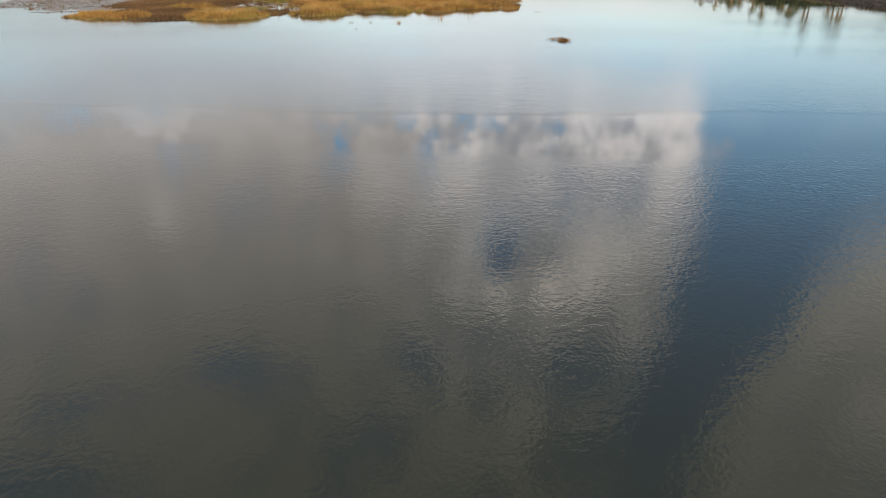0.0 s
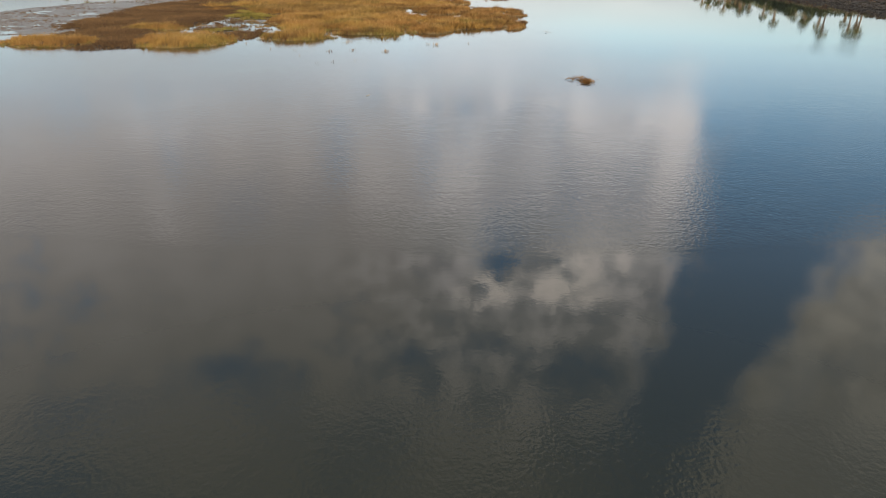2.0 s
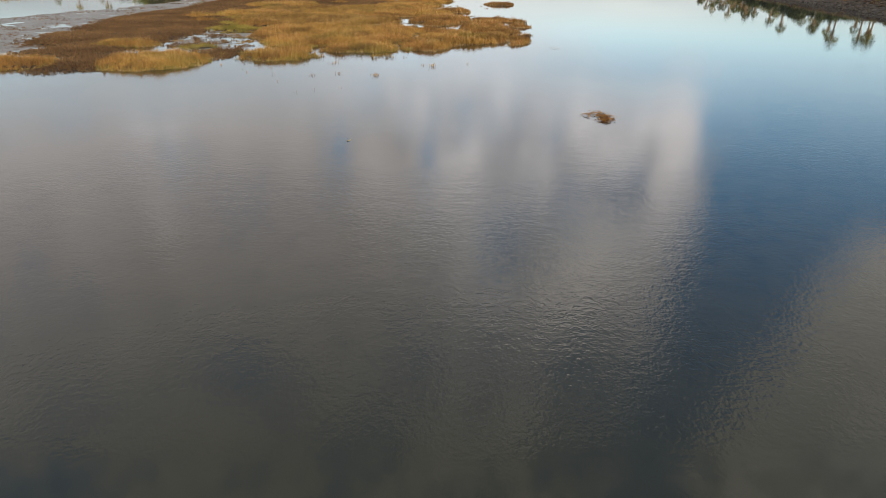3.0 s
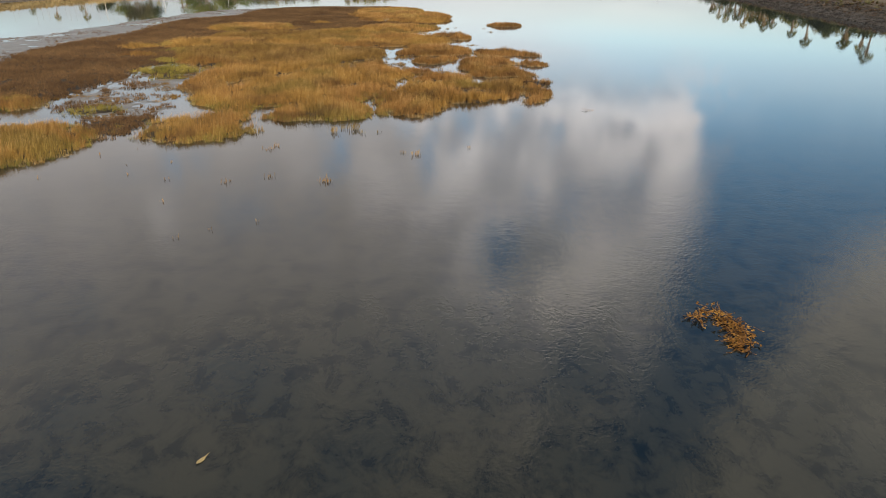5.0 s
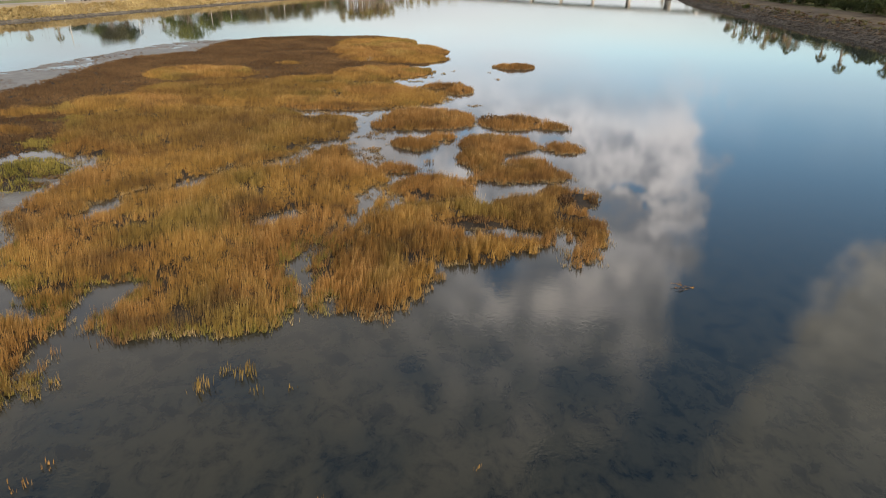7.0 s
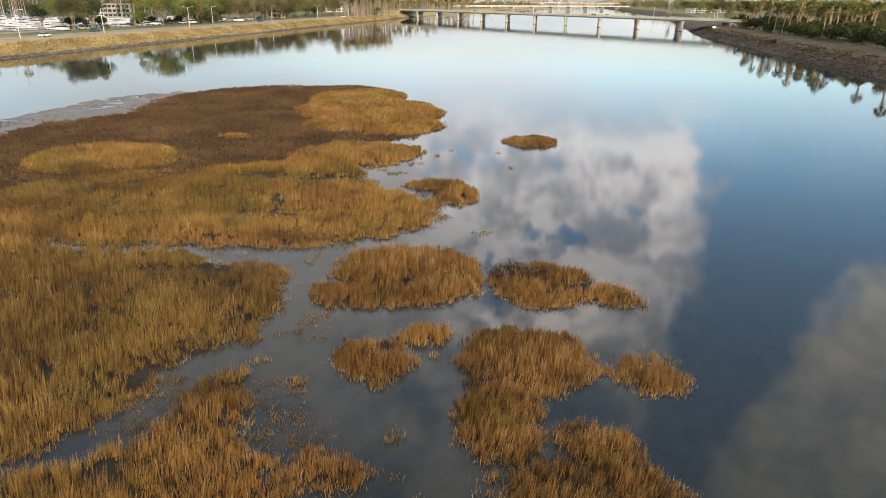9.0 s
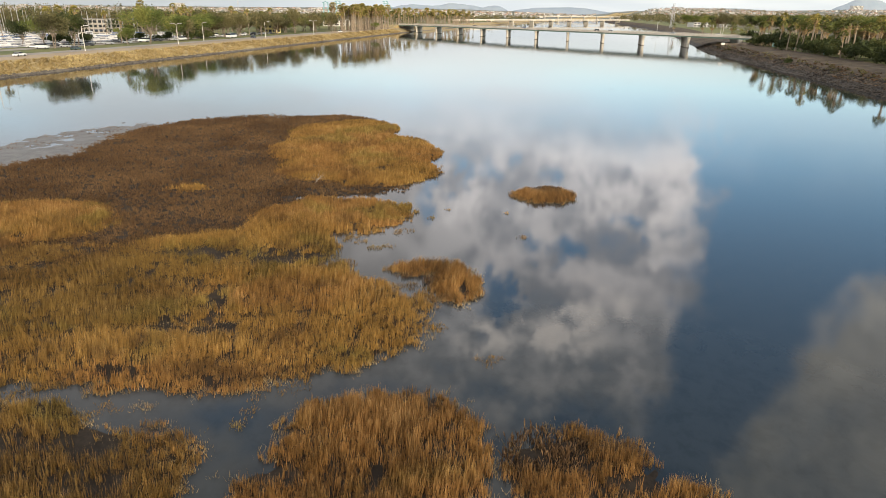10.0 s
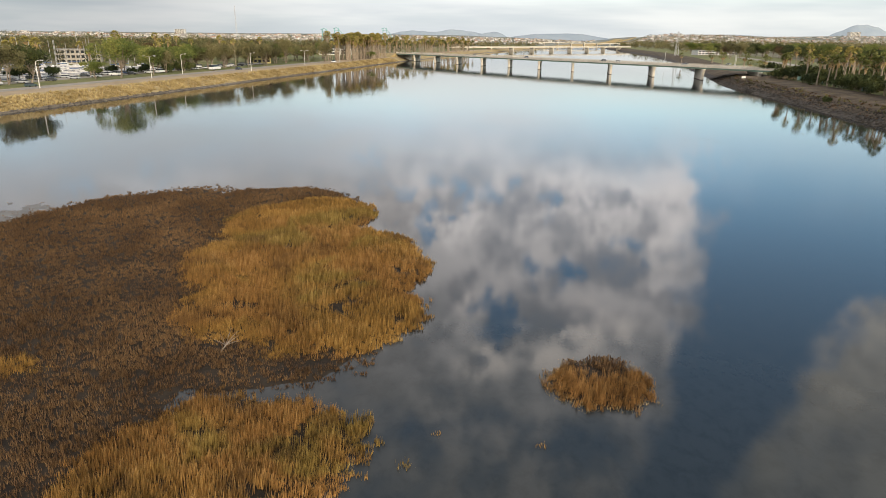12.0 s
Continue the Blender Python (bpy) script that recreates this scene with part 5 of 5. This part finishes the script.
CARS = [
    make_car("car", "dark green hatchback driving on the levee road", "green"),
    make_car("car", "white saloon car parked under trees", "white"),
    make_car("car", "dark saloon car parked on asphalt", "dark"),
    make_car("car", "silver saloon car parked on asphalt", "silver"),
    make_car("car", "small red car parked by the lawn", "red"),
    make_car("car", "blue car parked on asphalt", "blue"),
    make_car("van", "white delivery van parked by the road", "white", 5.2, 2.0, 2.2, True),
    make_car("pickup", "white pickup parked beside the levee road", "white", 5.4, 2.0, 1.8),
    make_car("motorhome", "long white motorhome parked by the levee road", "white", 8.5, 2.5, 3.0, True),
]
for k, x, y in ((0, -149, 400), (8, -127, 533), (2, -116, 541), (7, -82, 668), (6, -143, 498), (1, -147, 360)):
    stand(CARS[k], x, y, 79, 1.0, 3.66)
for i in range(34):
    y = 405 + i * 6.6 + RNG.uniform(-1, 1)
    k = int(RNG.choice([1, 2, 3, 3, 5, 2, 1, 6]))
    stand(CARS[k], bank_left(y) - 52 - 9 * (i % 2), y, RNG.uniform(-8, 8) + (180 if i % 3 else 0), 1.0, 3.68)["group"] = "cars in the car park"
for k, x, y in ((4, 211, 557), (1, 204, 572), (3, 217, 626), (5, 213, 612), (2, 220, 650), (1, 236, 700), (3, 225, 600), (1, 214, 585)):
    stand(CARS[k], x, y, RNG.uniform(60, 120), 1.0, 4.08)["group"] = "cars by the lawn"

for k, s, side in ((3, 0.4, -4.5), (1, 1.7, 4.0), (2, 2.3, -4.5), (5, 4.6, -4.5), (1, 6.2, 4.0)):
    at = BRIDGE @ Vector((s * STEP, side, deck_z(s * STEP) + 0.06))
    stand(CARS[k], at.x, at.y, math.degrees(math.atan2(ALONG.y, ALONG.x)) + (180 if side > 0 else 0), 1.0, at.z)["group"] = "cars on the bridge"
for k, x, y, turn in ((4, 222, 580, 20), (1, 229, 577, 20), (2, 236, 574, 20), (1, 199, 505, 60), (3, 206, 520, 70)):
    stand(CARS[k], x, y, turn, 1.0, 4.08)["group"] = "cars by the lawn"


def screen_fence(x, y, turn, length, colour, label, high=1.9):
    """Sheeting on posts."""
    fence = tagged(empty("screen_fence", pose(x, y, 4.0, 0, 0, turn)), label, "fence", "fences by the palms")
    for k in range(int(length / 2.5) + 1):
        bm = bmesh.new()
        tube(bm, [(k * 2.5, 0, -0.3), (k * 2.5, 0, high + 0.1)], [0.05, 0.05], 6)
        part("post", bm, STEEL, fence)
    for k in range(int(length / 2.5)):
        bm = bmesh.new()
        box(bm, k * 2.5 + 0.06, -0.09, 0.1, k * 2.5 + 2.44, -0.06, high)
        part("panel", bm, colour, fence)
    return fence


screen_fence(180, 488, 10, 10, TEAL, "teal sheeting fence among the palms", 2.4)
screen_fence(168, 417, 40, 12.5, TEAL, "teal sheeting fence beside the path", 2.2)
screen_fence(176, 459, 55, 7.5, TEAL, "teal sheeting fence between bushes")


def post_fence(x0, y0, x1, y1, count):
    """A plain row of timber posts with two rails."""
    fence = tagged(empty("timber_fence", pose(x0, y0, 4.0, 0, 0, math.degrees(math.atan2(y1 - y0, x1 - x0)))), "weathered brown timber fence at the bridge end", "fence")
    long = math.hypot(x1 - x0, y1 - y0)
    for k in range(count + 1):
        bm = bmesh.new()
        box(bm, long * k / count - 0.08, -0.08, -0.4, long * k / count + 0.08, 0.08, 1.5)
        part("post", bm, BARK, fence)
    for z in (0.6, 1.2):
        bm = bmesh.new()
        box(bm, 0, 0.08, z - 0.07, long, 0.13, z + 0.07)
        part("rail", bm, BARK, fence)


post_fence(157, 496, 180, 501, 12)
sign = tagged(empty("notice_board", pose(155, 492, 4.0, 0, 0, 15)), "plain pale notice board on two posts", "sign")
for u in (-0.9, 0.9):
    bm = bmesh.new()
    box(bm, u - 0.06, -0.06, -0.4, u + 0.06, 0.06, 1.5)
    part("post", bm, BARK, sign)
bm = bmesh.new()
box(bm, -1.2, -0.11, 0.6, 1.2, -0.06, 1.7)
part("board", bm, STUCCO, sign)

# ---------------------------------------------------------------- marina and buildings
basin = np.array([[(bank_left(y) - o, y, 3.64) for o in (70, 205)] for y in (400, 490, 575)])
tagged(grid("marina_water", basin, [WATER], lambda i, j: 0), "sheltered marina basin behind the park", "water", kind="structure")


def make_boat(name, label, l, mast, cabin):
    boat = tagged(empty(name), label, "boat")
    bm = bmesh.new()
    ring = [(-0.5, -0.42), (0.1, -0.5), (0.35, -0.3), (0.5, 0.0), (0.35, 0.3), (0.1, 0.5), (-0.5, 0.42)]
    prism(bm, [(u * l, v * l * 0.28) for u, v in ring], 0.0, l * 0.085)
    part("hull", bm, WHITE, boat)
    bm = bmesh.new()
    prism(bm, [(-0.28 * l, -0.08 * l), (0.1 * l, -0.08 * l), (0.2 * l, 0), (0.1 * l, 0.08 * l), (-0.28 * l, 0.08 * l)], l * 0.085, l * 0.085 + cabin, shrink=0.85)
    cab = part("cabin", bm, WHITE, boat)
    bm = bmesh.new()
    box(bm, -0.25 * l, -0.079 * l, l * 0.085 + cabin * 0.45, 0.08 * l, 0.079 * l, l * 0.085 + cabin * 0.72)
    part("window_band", bm, GLASS, cab)
    bm = bmesh.new()
    prism(bm, [(u * l * 1.004, v * l * 0.283) for u, v in ring], l * 0.02, l * 0.045)
    part("hull_stripe", bm, paint("stripe_navy", (0.03, 0.06, 0.13)), boat)
    if mast:
        bm = bmesh.new()
        tube(bm, [(0.05 * l, 0, l * 0.1), (0.05 * l, 0, mast)], [0.09, 0.06], 6)
        part("mast", bm, STEEL, boat)
        bm = bmesh.new()
        tube(bm, [(0.04 * l, 0, l * 0.28), (-0.4 * l, 0, l * 0.28)], [0.13, 0.13], 6)
        part("furled_sail", bm, paint("sail_blue", (0.05, 0.11, 0.25)), boat)
    return boat


BOATS = [make_boat("sailing_boat", "white sailing boat moored with a furled blue sail", 8.5, 13, 0.6), make_boat("sailing_boat", "large white sailing boat with a tall mast", 11, 17, 0.7), make_boat("motor_boat", "white motor boat with a high cabin", 8.5, 0, 1.6)]
for i in range(96):
    y = 418 + (i % 12) * 12.5 + RNG.uniform(-1, 1)
    stand(BOATS[int(RNG.choice([0, 0, 1, 2]))], bank_left(y) - 79 - 15 * (i // 12) + RNG.uniform(-2, 2), y, 180 * (i % 2) + RNG.uniform(-6, 6), RNG.uniform(0.85, 1.25), 3.6)["group"] = "boats in the marina"


def building(name, label, x, y, turn, w, d, floors, wall, roof, bays, fh=3.0):
    b = tagged(empty(name, pose(x, y, ground_at(x, y), 0, 0, turn)), label, "building")
    h = floors * fh
    bm = bmesh.new()
    box(bm, -w / 2, -d / 2, -0.5, w / 2, d / 2, h)
    part("wall", bm, wall, b)
    bm = bmesh.new()
    box(bm, -w / 2 - 0.6, -d / 2 - 0.6, h, w / 2 + 0.6, d / 2 + 0.6, h + 0.5)
    part("roof", bm, roof, b)
    bm = bmesh.new()
    box(bm, -0.36 * w / bays, -0.06, 0, 0.36 * w / bays, 0.05, fh * 0.55)
    first = part("window", bm, GLASS, b)
    first.matrix_basis = Matrix.Translation((-w / 2 + 0.5 * w / bays, -d / 2, 0.9))
    for f in range(floors):
        for i in range(bays):
            if f or i:
                shared("window", first.data, b, Matrix.Translation((-w / 2 + (i + 0.5) * w / bays, -d / 2, 0.9 + f * fh)))
    for f in range(1, floors):
        bm = bmesh.new()
        box(bm, -w / 2, -d / 2 - 1.0, f * fh - 0.1, w / 2, -d / 2 - 0.02, f * fh + 0.1)
        part("balcony", bm, wall, b)
    return b


building("marina_hotel", "white three-storey marina hotel with rows of windows", -240, 600, 22, 26, 12, 3, OLD_STUCCO, GREYROOF, 9)
building("park_building", "low yellow park building among trees", -131, 640, 12, 15, 9, 2, YELLOW, GREYROOF, 5)
building("park_building", "long low white building beside the lawn", 380, 1085, 12, 62, 16, 2, WHITE, GREYROOF, 12)
building("park_building", "grey flat-roofed building behind the palms", -120, 905, 10, 36, 14, 2, STUCCO, GREYROOF, 6)
building("hilltop_block", "tall pale block standing on the mesa", -1420, 3750, 5, 50, 30, 9, STUCCO, GREYROOF, 6)
building("hilltop_block", "pale hospital block on the ridge", 2560, 4350, -5, 60, 40, 8, STUCCO, GREYROOF, 8)


def lattice_mast(name, label, x, y, h, w, mat):
    m = tagged(empty(name, pose(x, y, ground_at(x, y))), label, "mast")
    for i in range(3):
        a = math.tau * i / 3
        bm = bmesh.new()
        tube(bm, [(w * math.cos(a), w * math.sin(a), 0), (w * 0.35 * math.cos(a), w * 0.35 * math.sin(a), h)], [0.28, 0.2], 5)
        part("leg", bm, mat, m)
    bm = bmesh.new()
    k = int(h / 7)
    for j in range(k):
        for i in range(3):
            a, b = math.tau * i / 3, math.tau * (i + 1) / 3
            f0, f1 = 1 - 0.65 * j / k, 1 - 0.65 * (j + 1) / k
            tube(bm, [(w * f0 * math.cos(a), w * f0 * math.sin(a), h * j / k), (w * f1 * math.cos(b), w * f1 * math.sin(b), h * (j + 1) / k)], [0.12, 0.12], 4)
    part("bracing", bm, mat, m)
    return m


lattice_mast("radio_mast", "slender lattice radio mast over the woods", -540, 1900, 92, 2.2, STEEL)
lattice_mast("power_pylon", "grey lattice power pylon by the river", 300, 1010, 30, 3.0, STEEL)


def ride_tower(x, y, h):
    t = tagged(empty("ride_tower", pose(x, y, ground_at(x, y))), "teal steel ride tower of the marine park", "tower", "ride towers")
    for sx in (-6, 6):
        for sy in (-4, 4):
            bm = bmesh.new()
            tube(bm, [(sx, sy, -1), (sx * 0.7, sy * 0.7, h)], [0.7, 0.6], 6)
            part("leg", bm, TEAL, t)
    for f in (0.35, 0.6, 0.85):
        bm = bmesh.new()
        box(bm, -6, -4, h * f, 6, 4, h * f + 1.2)
        part("platform", bm, TEAL, t)
    bm = bmesh.new()
    tube(bm, [(-8, 0, h * 0.95), (0, 0, h * 1.02), (12, 0, h * 0.7), (22, 0, h * 0.2)], [0.9, 0.9, 0.9, 0.9], 6)
    part("track", bm, TEAL, t)
    return t


ride_tower(-266, 1650, 36)
ride_tower(-240, 1660, 38)
ride_tower(-140, 1750, 40)
dome = tagged(empty("tank_dome", pose(-173, 1650, ground_at(-173, 1650))), "white round water tank with a domed top", "tank")
bm = bmesh.new()
bmesh.ops.create_uvsphere(bm, u_segments=20, v_segments=12, radius=6, matrix=Matrix.Translation((0, 0, 18)))
part("tank", bm, WHITE, dome)
bm = bmesh.new()
tube(bm, [(0, 0, -1), (0, 0, 13)], [5, 4], 12)
part("stem", bm, WHITE, dome)

retire(*TREES, *PALMS, DATE, BUSH, *CARS, *BOATS)

# ---------------------------------------------------------------- banks: rocks and grass


def rock_mesh(seed, mat):
    rng = np.random.default_rng(seed)
    bm = bmesh.new()
    bmesh.ops.create_icosphere(bm, subdivisions=1, radius=0.5)
    for v in bm.verts:
        v.co *= rng.uniform(0.7, 1.15)
        v.co.z *= 0.7
    me = bpy.data.meshes.new("rock")
    bm.to_mesh(me)
    bm.free()
    me.materials.append(mat)
    return me


def rock_field(name, label, edge, sign, count, ys, width, mat, seed, size):
    """Riprap: one mesh of many stones on a bank."""
    rng = np.random.default_rng(seed)
    base = [np.array([v.co for v in rock_mesh(seed + i, mat).vertices]) for i in range(4)]
    f0 = np.array([p.vertices for p in rock_mesh(seed, mat).polygons])
    verts, faces = [], []
    y = ys[0] + (ys[1] - ys[0]) * rng.random(count) ** 1.5
    for i in range(count):
        off = rng.uniform(-0.4, width)
        b = base[i % 4] * rng.uniform(0.5, 1.3, 3) * size * rng.uniform(0.6, 1.5)
        a = rng.uniform(0, math.tau)
        r = np.array([[math.cos(a), -math.sin(a), 0], [math.sin(a), math.cos(a), 0], [0, 0, 1]])
        x = edge(y[i]) + sign * off
        z = np.interp(off, (0, 3.2, 10.5, 14), (0, 1.1, 3.4, 3.9))
        faces.append(f0 + 12 * i)
        verts.append(b @ r.T + (x, y[i], z))
    me = bpy.data.meshes.new(name)
    me.from_pydata(np.concatenate(verts).tolist(), [], np.concatenate(faces).tolist())
    me.materials.append(mat)
    return tagged(new(name, me), label, "rocks", kind="stuff")


rock_field("riprap", "grey stone riprap along the foot of the levee", bank_left, -1, 4500, (240, 800), 1.7, ROCK, 41, 0.6)
# These stones take the rock colour with the bank's shade in it.
rock_field("bank_rocks", "broken rocks coloured dark for the shade on the levee", bank_right, 1, 9000, (90, 560), 8.5, DARK_ROCK, 45, 0.65)


def grass_slope(name, label, count, ys, offs, edge, sign, h, mat, seed, each=16, z=(0.5, 3.55)):
    """Rounded tussocks of dry grass on a slope."""
    rng = np.random.default_rng(seed)
    y = ys[0] + (ys[1] - ys[0]) * rng.random(count) ** 1.3
    off = rng.uniform(offs[0], offs[1], count)
    x = edge(y) + sign * off
    zz = np.interp(off, (1.4, 10.5), z)
    s = rng.uniform(0.6, 1.3, count)
    y, x, zz, s = (np.repeat(v, each) for v in (y, x, zz, s))
    a, r = rng.uniform(0, math.tau, len(y)), rng.random(len(y)) ** 0.5
    bx, by = x + np.cos(a) * r * 0.25 * s, y + np.sin(a) * r * 0.25 * s
    tx, ty = x + np.cos(a) * r * 1.0 * s, y + np.sin(a) * r * 1.0 * s
    tz = zz + h * s * (1.1 - 0.7 * r)
    w = 0.16 * s
    co = np.stack([np.stack([bx - w * np.sin(a), by + w * np.cos(a), zz - 0.1], 1), np.stack([bx + w * np.sin(a), by - w * np.cos(a), zz - 0.1], 1), np.stack([tx, ty, tz], 1)], 1)
    return tagged(tris(name, co, mat), label, "grass", kind="stuff")


grass_slope("dry_grass", "tussocks of straw-coloured grass on the levee slope", 5200, (250, 800), (1.8, 10.6), bank_left, -1, 0.85, STRAW, 51)
grass_slope("bank_weeds", "low dull weeds between rocks on the shaded levee", 900, (110, 540), (3.0, 14.5), bank_right, 1, 0.4, BROWN, 52)
grass_slope("bank_weeds", "olive weeds scattered on the shaded levee", 420, (110, 540), (6.0, 15.5), bank_right, 1, 0.8, LEAF_DULL, 53)
